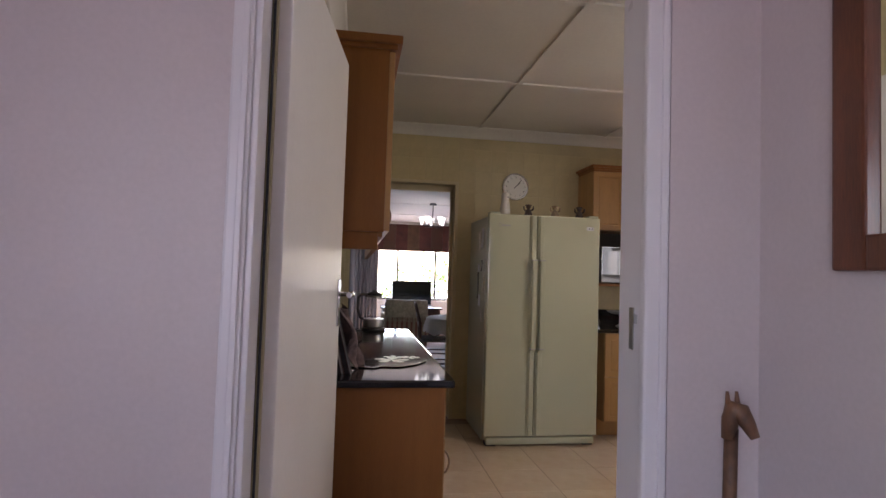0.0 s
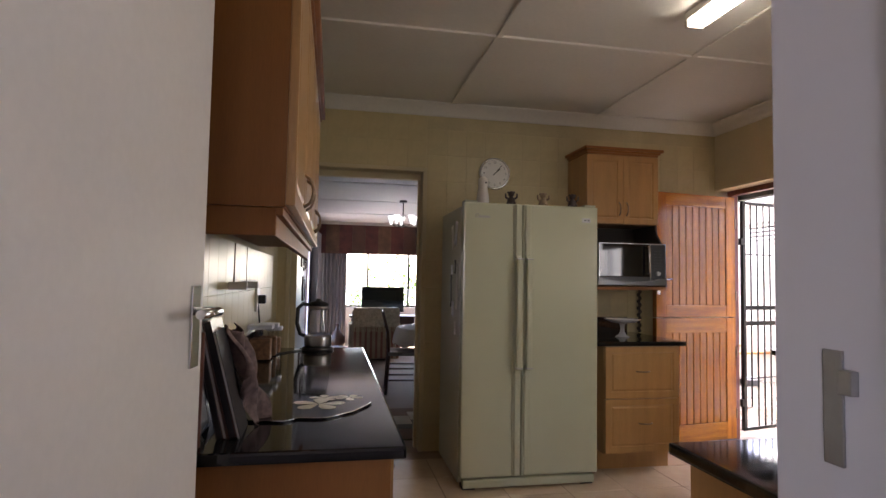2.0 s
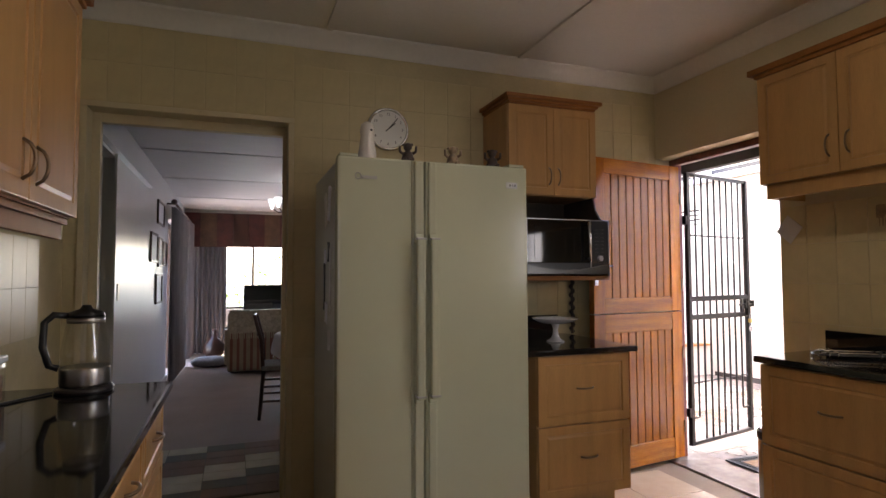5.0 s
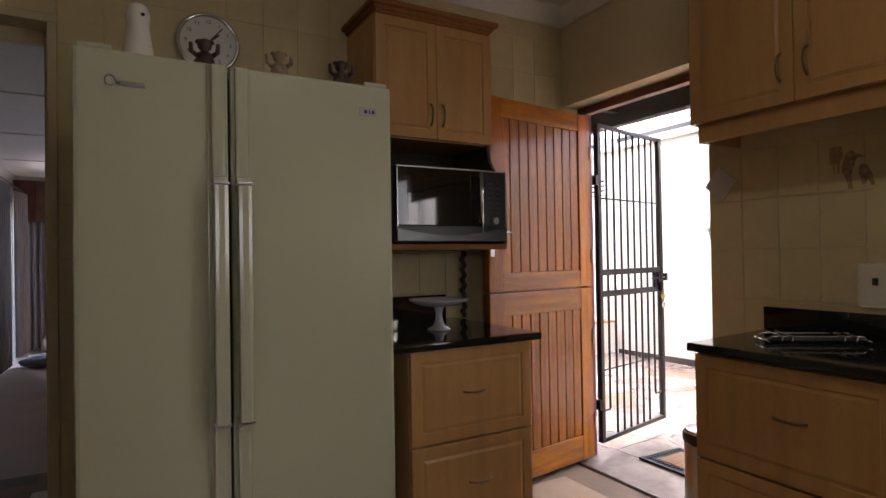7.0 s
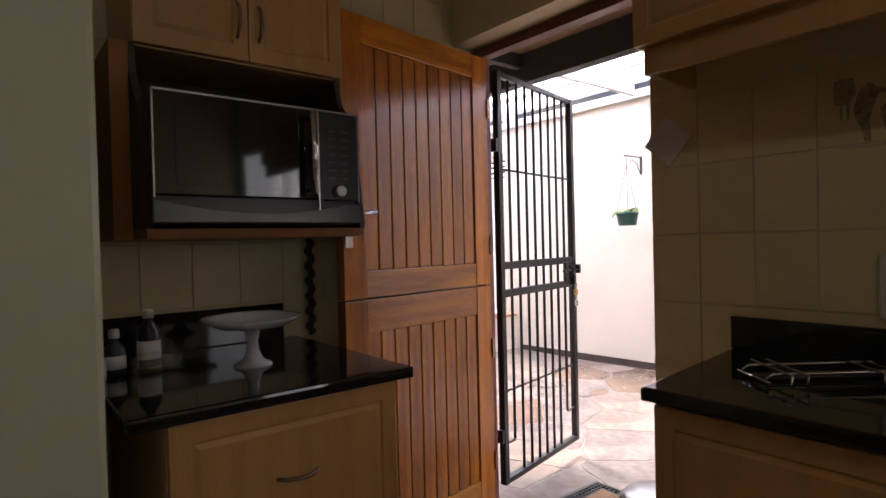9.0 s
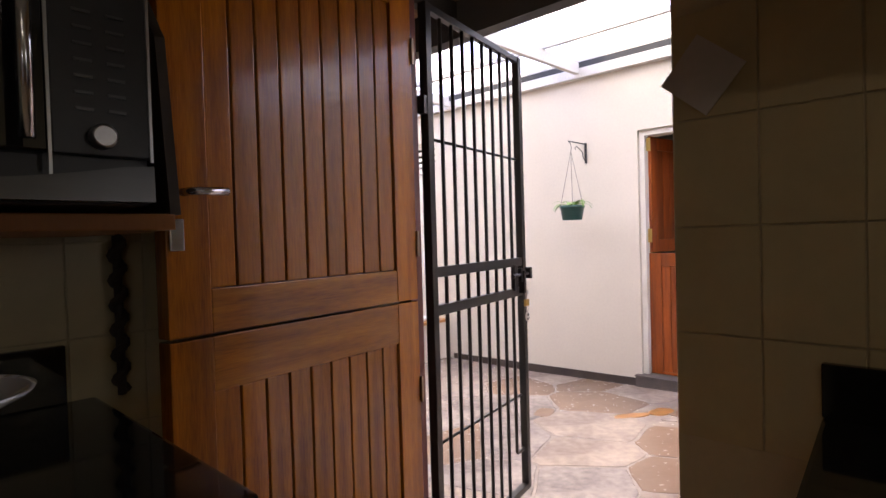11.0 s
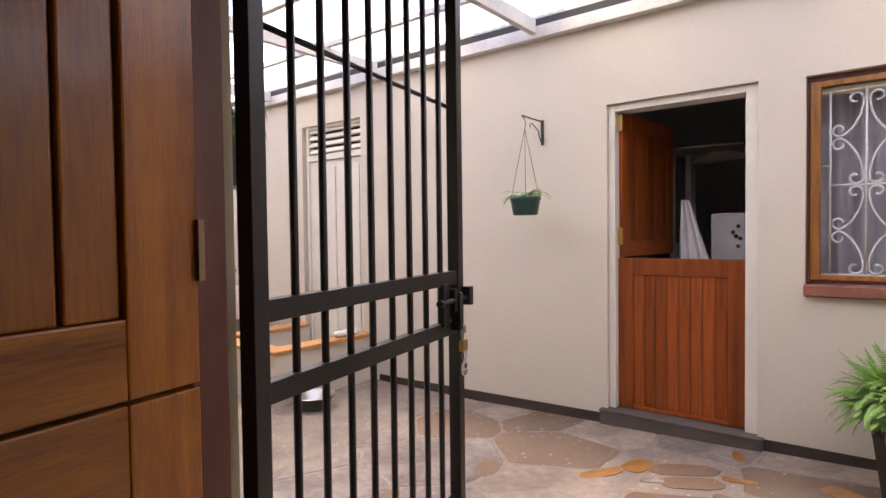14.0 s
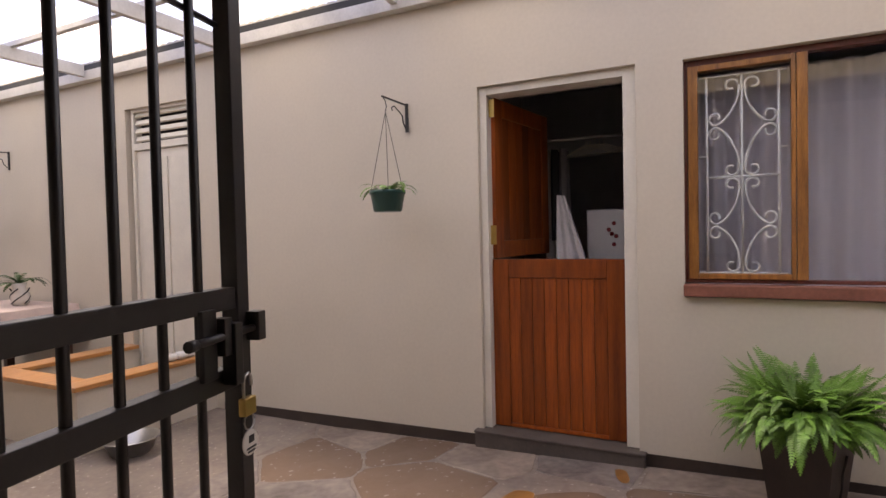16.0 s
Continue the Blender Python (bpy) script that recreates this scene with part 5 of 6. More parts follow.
dining_chair(1.08, 7.22, 86)
t = thing("dining_table", (1.62, 7.45, 0), "round dining table with a dark wooden pedestal", "table")
part("tabletop", lathe(bmesh.new(), [(0.58, 0.68), (0.60, 0.69), (0.60, 0.705), (0.58, 0.712)], n=40), "lounge_wood", t)
part("pedestal", lathe(bmesh.new(), [(0.25, 0), (0.22, 0.05), (0.06, 0.1), (0.06, 0.6), (0.2, 0.675)], n=24), "lounge_wood", t)
tc = thing("tablecloth", (1.62, 7.45, 0), "white cloth with a scalloped hem on the round table", "tablecloth")
bm = bmesh.new()
rings = []
for r, z in ((0.0, 0.718), (0.6, 0.718), (0.625, 0.70), (0.64, 0.60), (0.65, 0.52)):
    rings.append([bm.verts.new(((r + (0.03 * math.cos(9 * a) if z < 0.7 else 0)) * math.cos(a), (r + (0.03 * math.cos(9 * a) if z < 0.7 else 0)) * math.sin(a), z + (0.02 * math.cos(18 * a) if z < 0.55 else 0))) for a in (2 * math.pi * i / 72 for i in range(72))] if r else [bm.verts.new((0, 0, z))])
for i in range(72):
    bm.faces.new((rings[0][0], rings[1][i], rings[1][(i + 1) % 72]))
    for a, b in zip(rings[1:], rings[2:]):
        bm.faces.new((a[i], a[(i + 1) % 72], b[(i + 1) % 72], b[i])).smooth = True
part("cloth", bm, "cloth", tc)
tv = thing("television", (1.15, 11.1, 0.62), "flat black television on a dark stand", "television")
part("screen", boxes((-0.39, 0.39, 0, 0.05, 0.06, 0.52), bevel=0.006), "black_gloss", tv)
part("foot", boxes((-0.2, 0.2, -0.08, 0.12, 0, 0.02), (-0.04, 0.04, 0.01, 0.04, 0.02, 0.06)), "black_plastic", tv)
ts = thing("tv_stand", (1.15, 11.1, 0), "dark wooden television stand", "cabinet")
part("top", boxes((-0.6, 0.6, -0.2, 0.25, 0.59, 0.62), bevel=0.005), "lounge_wood", ts)
part("body", boxes((-0.56, 0.56, -0.16, 0.22, 0.06, 0.59)), "lounge_wood", ts)
ch = thing("chandelier", (1.19, 8.6, 0), "small chandelier with flared glass shades", "ceiling lamp")
part("rose", lathe(bmesh.new(), [(0.06, 2.37), (0.05, 2.399)], n=18), "black_paint", ch)
part("stem", tube(bmesh.new(), [(0, 0, 2.38), (0, 0, 2.05)], 0.008, 8), "black_paint", ch)
for k in range(5):
    a = 2 * math.pi * k / 5 + 0.3
    x, y = 0.15 * math.cos(a), 0.15 * math.sin(a)
    arm = part("arm", tube(bmesh.new(), [(0, 0, 2.05), (x * 0.6, y * 0.6, 2.02), (x, y, 2.06)], 0.006, 6), "black_paint", ch)
    part("shade", lathe(bmesh.new(), [(0.014, 2.06), (0.026, 2.11), (0.048, 2.18), (0.046, 2.18), (0.02, 2.11)], at=(x * 1.15, y * 1.15, 0), n=14), "lamp_glass", arm, "white glass shade")
rg = thing("rug", (0.0, 0, 0), "brown, beige and rust block-patterned rug on the carpet", "rug")
rb = part("border", boxes((-0.06, 1.5, 5.25, 6.34, 0.001, 0.008)), "rug_dark", rg)
for i in range(6):
    for j in range(7):
        part("block", boxes((-0.05 + 0.255 * i, -0.05 + 0.255 * (i + 1) - 0.004, 5.26 + 0.153 * j, 5.26 + 0.153 * (j + 1) - 0.004, 0.009, 0.012)), ("rug_beige", "rug_brown", "rug_dark", "rug_beige", "rug_brown")[(i * 2 + j * 3) % 5], rb)
solid("cushion", lathe(bmesh.new(), [(0.12, 0), (0.25, 0.03), (0.27, 0.07), (0.2, 0.12), (0.05, 0.14)], n=24), "curtain", "grey floor cushion by the curtains", "cushion", at=(0.32, 10.5, 0))
vs = thing("floor_vase", (0.34, 11.2, 0), "dark rounded floor vase by the curtains", "vase")
part("body", lathe(bmesh.new(), [(0.08, 0), (0.15, 0.10), (0.15, 0.22), (0.05, 0.34), (0.03, 0.40), (0.04, 0.46)], n=20), "lounge_wood", vs)
ls = thing("light_switch", (W + 0.001, 6.05, 1.15), "white light switch on the lounge wall", "switch")
ls.matrix_basis = pose(W, 6.35, 1.16)
part("plate", boxes((0, 0.008, -0.035, 0.035, -0.06, 0.06), bevel=0.003), "socket", ls)


# ---- yard window ----
def yard_window():
    x = XY + 0.045
    w = thing("yard_window", (0, 0, 0), "varnished timber window with a scrolled white burglar guard and net curtains", "window", kind="structure")
    part("window_frame", boxes((x, x + 0.06, 4.455, 4.47, 0.93, 2.007), (x, x + 0.06, 3.0, 3.04, 0.93, 2.007), (x, x + 0.06, 3.04, 4.455, 1.978, 2.007), (x, x + 0.06, 3.04, 4.455, 0.93, 0.946), bevel=0.003), "frame_wood", w, "dark reddish window frame")
    sx = x - 0.012
    part("sash", boxes((sx, sx + 0.045, 4.408, 4.453, 0.948, 1.976), (sx, sx + 0.045, 4.004, 4.022, 0.948, 1.976), (sx, sx + 0.05, 3.957, 4.001, 0.948, 1.976), (sx, sx + 0.045, 4.022, 4.408, 0.948, 0.975), (sx, sx + 0.045, 4.022, 4.408, 1.948, 1.976), bevel=0.004), "window_wood", w, "orange-brown varnished opening sash")
    part("pane", boxes((x + 0.02, x + 0.024, 4.022, 4.408, 0.975, 1.948)), "pane", w).visible_shadow = False
    part("pane", boxes((x + 0.02, x + 0.024, 3.04, 3.957, 0.948, 1.976)), "pane", w).visible_shadow = False
    part("window_sill", boxes((XY - 0.035, x, 2.97, 4.475, 0.868, 0.925), bevel=0.006), "brick_sill", w, "red-brown painted sill")
    g = part("burglar_guard", guard_frame(), "guard_white", w, "white painted scrolled burglar guard", m=pose(x + 0.036, 4.218, 1.45))
    for sy in (-1, 1):
        for top, side, up in ((0.425, 0.272, 1), (0.024, 0.195, -1), (-0.048, -0.206, 1), (-0.438, -0.283, -1)):
            part("scroll", tube(bmesh.new(), scroll_path(sy, top, side, up), 0.0060, 6), "guard_white", g)


def scroll_path(sy, inner, side, up):
    """A flat bar bent in an S: a curl beside the middle bar, a slanting run, and a curl beside the edge bar. up: 1 where the inner curl is the upper one."""
    r, pts = 0.033, []
    yi, ys = 0.046, 0.114
    for k in range(15, 0, -1):
        u = k / 15
        th = math.radians(180 - 300 * u)
        q = r * (1 - 0.55 * u)
        pts.append((yi + q * math.cos(th), inner + up * q * math.sin(th)))
    p0, p3 = (yi - r, inner), (ys, side - up * r)
    p1, p2 = (p0[0] - 0.004, p0[1] - up * 0.075), (p3[0] - 0.055, p3[1] + up * 0.012)
    for k in range(13):
        u = k / 12
        c = ((1 - u) ** 3, 3 * u * (1 - u) ** 2, 3 * u * u * (1 - u), u ** 3)
        pts.append(tuple(sum(a * b for a, b in zip(c, col)) for col in zip(p0, p1, p2, p3)))
    for k in range(1, 16):
        u = k / 15
        th = math.radians(-90 + 300 * u)
        q = r * (1 - 0.55 * u)
        pts.append((ys + q * math.cos(th), side + up * q * math.sin(th)))
    return [(0, sy * a, b) for a, b in pts]


def guard_frame():
    bm = bmesh.new()
    for y in (-0.152, 0.152, 0):
        tube(bm, [(0, y, -0.477), (0, y, 0.477)], 0.0060, 6)
    tube(bm, [(0.0, -0.152, -0.012), (0.0, 0.152, -0.012)], 0.0060, 6)
    for z in (-0.474, 0.474):
        tube(bm, [(0, -0.186, z), (0, 0.186, z)], 0.0060, 6)
    for y, z in ((0.152, 0.09), (-0.152, 0.115)):
        tube(bm, [(0, y, z), (0, y * 1.23, z)], 0.0060, 6)
    return bm


yard_window()
folds(XY + 0.235, 4.42, XY + 0.235, 2.95, 0.80, 1.97, 13, 0.03, "net_curtain", "net", "white net curtain behind the yard window")
structure("outbuilding_room", "lounge_ceiling", (XY + 0.2, XY + 2.8, 2.6, 2.7, 0, 2.6), (XY + 0.2, XY + 2.8, 4.50, 4.58, 0, 2.6), (XY + 2.8, XY + 2.9, 2.6, 6.3, 0, 2.6), (XY + 0.2, XY + 2.8, 6.2, 6.3, 0, 2.6), (XY + 0.2, XY + 2.9, 2.6, 6.3, 2.6, 2.7), (XY + 0.2, XY + 2.9, 2.6, 6.3, -0.1, 0.03), label="plain rooms inside the outbuilding")
b = thing("bed", (XY + 1.0, 3.7, 0.03), "bed with a white cover behind the net curtain", "bed")
part("headboard", boxes((-0.5, -0.44, -0.9, 0.2, 0.0, 1.08), bevel=0.03), "cloth", b)
part("mattress", boxes((-0.44, 1.4, -0.9, 0.2, 0.2, 0.55), bevel=0.05), "cloth", b)


def laundry():
    b = thing("laundry_box", (XY + 1.0, 4.95, 0.03), "white box with a red leaf motif in the laundry room", "box")
    part("body", boxes((-0.2, 0.2, -0.16, 0.16, 0.55, 1.30), bevel=0.01), "paper", b)
    for k in range(7):
        a = k * 0.9
        part("motif", lathe(bmesh.new(), [(0.014, 0), (0.010, 0.002)], n=8), "red", b, m=pose(-0.201, 0.03 * math.cos(a) * (k % 3), 1.14 + 0.035 * math.sin(a) * (k % 3), 0, -90))
    t = thing("laundry_table", (XY + 1.0, 5.0, 0.03), "plain table in the laundry room", "table")
    part("top", boxes((-0.35, 0.5, -0.4, 0.5, 0.52, 0.55)), "lounge_wood", t)
    for x in (-0.3, 0.45):
        for y in (-0.35, 0.45):
            part("leg", boxes((x - 0.02, x + 0.02, y - 0.02, y + 0.02, 0, 0.52)), "lounge_wood", t)
    r = thing("clothes_rail", (XY + 0.95, 0, 1.83), "steel clothes rail across the laundry room", "clothes rail")
    part("rail", tube(bmesh.new(), [(0, 4.58, 0), (0, 6.2, 0)], 0.012, 8), "steel", r)
    rnd = random.Random(5)
    for k in range(5):
        y = 5.02 + 0.03 * k
        h = thing("coat_hanger", (XY + 0.95, y, 1.83), "white plastic coat hanger on the rail", "hanger", "hangers on the rail", rz=rnd.uniform(50, 80))
        bm = tube(bmesh.new(), [(0, 0, 0.014), (0.01, 0, 0.01), (0.012, 0, 0.0), (0.0, 0, -0.02), (0, 0, -0.05)], 0.002, 5)
        tube(bm, [(0, 0, -0.05), (0.19, 0, -0.12), (-0.19, 0, -0.12), (0, 0, -0.05)], 0.004, 5)
        part("hanger", bm, "socket", h)
    for k, (y, m, l) in enumerate(((5.28, "curtain", 0.55), (5.34, "rubber", 0.62), (5.40, "lounge_ceiling", 0.75), (5.47, "black_plastic", 0.7))):
        folds(XY + 0.85, y, XY + 1.05, y + 0.02, 1.75 - l, 1.76, 2, 0.03, "hanging_garment", m, ("grey", "dark", "pale", "black")[k] + " garment hanging on the laundry rail", "clothes")
    sheet = folds(XY + 0.5, 5.24, XY + 0.6, 5.04, 0.9, 1.42, 3, 0.02, "sheet", "cloth", "white sheet hanging from one corner", "sheet")
    for v in sheet.data.vertices:
        v.co.y = 5.23 + (v.co.y - 5.23) * (1 - 0.85 * (v.co.z - 0.9) / 0.52)


laundry()


# ---- plants in the yard ----
def frond(bm, base, d, l, droop, rnd, leaf_l, n=14):
    d = Vector(d).normalized()
    p = Vector(base)
    up = Vector((0, 0, 1))
    step = l / n
    prev = None
    for i in range(n):
        u = i / n
        d = (d + Vector((0, 0, -droop * step * (0.4 + 1.6 * u))) + Vector((rnd.uniform(-1, 1), rnd.uniform(-1, 1), rnd.uniform(-1, 1))) * 0.06).normalized()
        q = p + d * step
        side = d.cross(up)
        side = side.normalized() if side.length > 1e-4 else Vector((1, 0, 0))
        w = leaf_l * (math.sin(math.pi * min(1, 0.12 + u * 0.9)) ** 0.7)
        for s in (-1, 1):
            a = bm.verts.new(p)
            b = bm.verts.new(p + d * step * 0.8)
            tip = p + side * s * w + d * step * 0.9 + Vector((0, 0, -w * 0.25 + rnd.uniform(-0.2, 0.2) * w))
            c = bm.verts.new(tip)
            e = bm.verts.new(p + side * s * w * 0.55 - d * step * 0.05)
            bm.faces.new((a, e, c, b))
        p = q


def hanging_pot(x, y, z, r, h, kind, wall=True):
    """z is the rim's height."""
    p = thing("hanging_pot", (x, y, z), "dark green plastic hanging pot with a " + kind, "hanging plant", "hanging pots in the yard")
    part("pot", lathe(bmesh.new(), [(r * 0.72, -h), (r * 0.8, -h * 0.95), (r * 0.96, -h * 0.2), (r * 1.02, -h * 0.18), (r * 1.02, 0), (r * 0.94, 0), (r * 0.9, -0.02), (r * 0.1, -0.025)], n=28), "green_pot", p)
    part("soil", lathe(bmesh.new(), [(r * 0.9, -0.022), (r * 0.88, -0.012)], n=20), "soil", p)
    for k in range(3):
        a = 2.1 * k + 0.5
        part("cord", tube(bmesh.new(), [(r * math.cos(a), r * math.sin(a), 0), (0, 0, 0.44)], 0.0018, 5), "ink", p)
    part("hook", tube(bmesh.new(), [(0, 0, 0.44), (0.012, 0, 0.47), (0, 0, 0.50), (-0.008, 0.01, 0.52), (0.0, 0.015, 0.528)], 0.003, 6), "black_paint", p)
    if not wall:
        part("chain", tube(bmesh.new(), [(0.0, 0.015, 0.528), (0.0, 0.015, 2.336 - z)], 0.003, 6), "black_paint", p)
    rnd = random.Random(int(x * 100 + y * 10))
    bm = bmesh.new()
    if kind == "fern":
        for k in range(16):
            a = rnd.uniform(0, 6.28)
            frond(bm, (0.3 * r * math.cos(a), 0.3 * r * math.sin(a), -0.01), (math.cos(a), math.sin(a), rnd.uniform(0.5, 1.6)), r * rnd.uniform(1.1, 1.9), 11, rnd, 0.018, 10)
    else:
        for k in range(30):
            a = rnd.uniform(0, 6.28)
            q = Vector((0.5 * r * math.cos(a), 0.5 * r * math.sin(a), rnd.uniform(-0.01, 0.03)))
            e = q + Vector((0.75 * r * math.cos(a), 0.75 * r * math.sin(a), rnd.uniform(-0.12, 0.06)))
            s = Vector((-math.sin(a), math.cos(a), 0.2)) * 0.017
            v = [bm.verts.new(c) for c in (e, e + s + Vector((0, 0, -0.02)), e + Vector((0.01, 0, -0.055)), e - s + Vector((0, 0, -0.02)))]
            bm.faces.new(v)
            tube(bm, [q, e], 0.002, 4)
    part("leaves", bm, "leaf", p, kind="stuff")
    if wall:
        b = thing("wall_bracket", (XY, y + 0.015, z + 0.525), "black scrolled iron wall bracket", "bracket", "pot brackets on the yard wall")
        bm = boxes((-0.012, 0, -0.008, 0.008, -0.16, 0.01), (XY * 0 - (XY - x) - 0.01, 0, -0.005, 0.005, -0.004, 0.004))
        part("arm", bm, "black_paint", b)
        part("scroll", tube(bmesh.new(), [(-0.02, 0, -0.14), (-0.05, 0, -0.11), (-0.06, 0, -0.07), (-0.10, 0, -0.05), (-0.15, 0, -0.03), (-0.18, 0, -0.045), (-0.17, 0, -0.06)], 0.004, 6), "black_paint", b)
    return p


hanging_pot(6.37, 5.985, 1.445, 0.10, 0.12, "fern")
hanging_pot(6.37, 10.30, 1.52, 0.10, 0.12, "fern")
hanging_pot(3.94, 5.53, 1.52, 0.112, 0.175, "trailing plant", wall=False)


def big_fern():
    p = thing("planter", (6.30, 4.01, 0.03), "tall square dark brown tapered planter against the yard wall", "planter", rz=-25)
    bm = bmesh.new()
    r0, r1, h = 0.098, 0.138, 0.385
    pr = [(r0, 0), (r1, h), (r1 + 0.012, h), (r1 + 0.012, h + 0.02), (r1 - 0.015, h + 0.02), (r1 - 0.02, h - 0.03)]
    rings = [[bm.verts.new((sx * r, sy * r, z)) for sx, sy in ((-1, -1), (1, -1), (1, 1), (-1, 1))] for r, z in pr]
    for a, b in zip(rings, rings[1:]):
        for i in range(4):
            bm.faces.new((a[i], a[(i + 1) % 4], b[(i + 1) % 4], b[i]))
    bm.faces.new(rings[0][::-1]), bm.faces.new(rings[-1])
    part("pot", bm, "brown_pot", p)
    part("relief", tube(bmesh.new(), [(0.02, -0.102, 0.03), (0.0, -0.110, 0.10), (0.012, -0.116, 0.15), (-0.002, -0.122, 0.21), (0.015, -0.128, 0.26), (0.022, -0.130, 0.28)], 0.006, 6), "black_paint", p)
    f = thing("fern", (6.30, 4.01, 0.45), "lush bright green fern in the dark planter", "fern")
    rnd = random.Random(11)
    bm = bmesh.new()
    for k in range(420):
        a = rnd.uniform(0, 2 * math.pi)
        el = rnd.choice((rnd.uniform(-0.1, 0.7), rnd.uniform(0.2, 1.9)))
        r = rnd.uniform(0.02, 0.13)
        frond(bm, (r * math.cos(a), r * math.sin(a), 0.0), (math.cos(a), math.sin(a), el), rnd.uniform(0.16, 0.31), rnd.uniform(0.5, 7.0), rnd, rnd.uniform(0.020, 0.034), 28)
    part("fronds", bm, "leaf", f, kind="stuff")


big_fern()

# ---- low wall, table, barbecue, bowl ----
lw = [(5.63, XY, 7.68, 7.80, -0.12, 0.325), (5.63, 5.75, 7.80, 8.68, -0.12, 0.325), (5.75, XY, 8.56, 8.68, -0.12, 0.325)]
structure("low_wall", "yard_paint", *lw, label="low warm white L-shaped garden wall")
structure("wall_cap", "cap_wood", (5.60, XY - 0.01, 7.65, 7.82, 0.325, 0.355), (5.60, 5.77, 7.82, 8.71, 0.325, 0.355), (5.77, XY - 0.01, 8.53, 8.71, 0.325, 0.355), bevel=0.006, label="varnished orange timber capping")
for k in range(3):
    solid("sponge", lathe(bmesh.new(), [(0.03, 0), (0.05, 0.015), (0.045, 0.04), (0.02, 0.05)], n=12), "sponge", "crumpled white cloth on the timber capping", "cloth", at=(6.30 + 0.08 * k, 7.74, 0.355))
bw = thing("dog_bowl", (5.80, 7.46, -0.058), "steel pet bowl on the paving", "bowl")
part("bowl", lathe(bmesh.new(), [(0.10, 0), (0.11, 0.01), (0.15, 0.09), (0.165, 0.092), (0.16, 0.097), (0.145, 0.092), (0.10, 0.015), (0.02, 0.012)], n=32), "steel", bw)


def yard_table():
    t = thing("yard_table", (6.2, 9.75, -0.058), "dark wooden table against the yard wall", "table")
    part("tabletop", boxes((-0.38, 0.36, -0.5, 0.5, 0.69, 0.72)), "lounge_wood", t)
    for x in (-0.33, 0.31):
        for y in (-0.45, 0.45):
            part("leg", boxes((x - 0.03, x + 0.03, y - 0.03, y + 0.03, 0, 0.69)), "lounge_wood", t)
    c = thing("tablecloth", (6.2, 9.75, -0.058), "dusty pink cloth draped over the yard table", "tablecloth")
    bm = bmesh.new()
    per = []
    for i in range(96):
        u = i / 96 * 4
        s, f = int(u), u - int(u)
        p = [(-0.40 + 0.78 * f, -0.52), (0.38, -0.52 + 1.04 * f), (0.38 - 0.78 * f, 0.52), (-0.40, 0.52 - 1.04 * f)][s]
        per.append(p)
    top = [bm.verts.new((x, y, 0.728)) for x, y in per]
    low = [bm.verts.new((x * (1.03 + 0.03 * math.sin(i * 0.9)), y * (1.03 + 0.03 * math.sin(i * 0.9)), 0.45 + 0.02 * math.sin(i * 0.4))) for i, (x, y) in enumerate(per)]
    bm.faces.new(top)
    for i in range(96):
        bm.faces.new((top[i], top[(i + 1) % 96], low[(i + 1) % 96], low[i])).smooth = True
    part("cloth", bm, "pink_cloth", c)
    v = thing("vase", (6.33, 9.62, 0.67), "white patterned vase with fern leaves on the yard table", "vase")
    part("body", lathe(bmesh.new(), [(0.05, 0), (0.065, 0.04), (0.07, 0.09), (0.045, 0.15), (0.055, 0.19), (0.05, 0.19), (0.04, 0.15)], n=20), "china", v)
    for k in range(4):
        part("band", tube(bmesh.new(), [(0.068 * math.cos(a + k * 1.57), 0.068 * math.sin(a + k * 1.57), 0.02 + a * 0.05) for a in (0, 0.5, 1.0, 1.5, 2.0, 2.5)], 0.006, 5), "black_plastic", v)
    bm = bmesh.new()
    rnd = random.Random(8)
    for k in range(16):
        a = rnd.uniform(0, 6.28)
        frond(bm, (0, 0, 0.18), (math.cos(a), math.sin(a), rnd.uniform(0.4, 1.6)), rnd.uniform(0.2, 0.3), 7, rnd, 0.03, 12)
    part("leaves", bm, "leaf_dark", v, kind="stuff")


yard_table()
bq = thing("kettle_barbecue", (6.15, 11.35, -0.058), "round kettle barbecue with a silver lid", "barbecue")
part("bowl", lathe(bmesh.new(), [(0.08, 0.40), (0.2, 0.44), (0.27, 0.55), (0.28, 0.62)], n=28), "brown_pot", bq)
part("lid", lathe(bmesh.new(), [(0.285, 0.621), (0.27, 0.70), (0.2, 0.78), (0.08, 0.82)], n=28), "steel", bq, "silver domed lid")
part("handle", tube(bmesh.new(), [(-0.08, 0, 0.81), (-0.08, 0, 0.87), (0.08, 0, 0.87), (0.08, 0, 0.81)], 0.01, 8), "black_plastic", bq)
for k in range(3):
    part("leg", tube(bmesh.new(), [(0.14 * math.cos(2.1 * k), 0.14 * math.sin(2.1 * k), 0.44), (0.26 * math.cos(2.1 * k), 0.26 * math.sin(2.1 * k), 0)], 0.012, 8), "steel", bq)
dm = thing("doormat", (3.92, 4.43, gz(4.43) - 0.004), "black rubber lattice doormat with a tan bristle middle", "doormat")
part("border", boxes((-0.17, 0.17, 0.262, 0.28, 0, 0.012), (-0.17, 0.17, -0.28, -0.262, 0, 0.012), (-0.17, -0.155, -0.262, 0.262, 0, 0.012), (0.155, 0.17, -0.262, 0.262, 0, 0.012), bevel=0.002), "rubber", dm)
part("bristles", boxes((-0.105, 0.105, -0.20, 0.20, 0, 0.014), bevel=0.003), "reed", dm, "tan bristle middle")
bm = boxes((-0.112, 0.112, 0.202, 0.212, 0, 0.012), (-0.112, 0.112, -0.212, -0.202, 0, 0.012), (-0.115, -0.107, -0.2, 0.2, 0, 0.012), (0.107, 0.115, -0.2, 0.2, 0, 0.012))
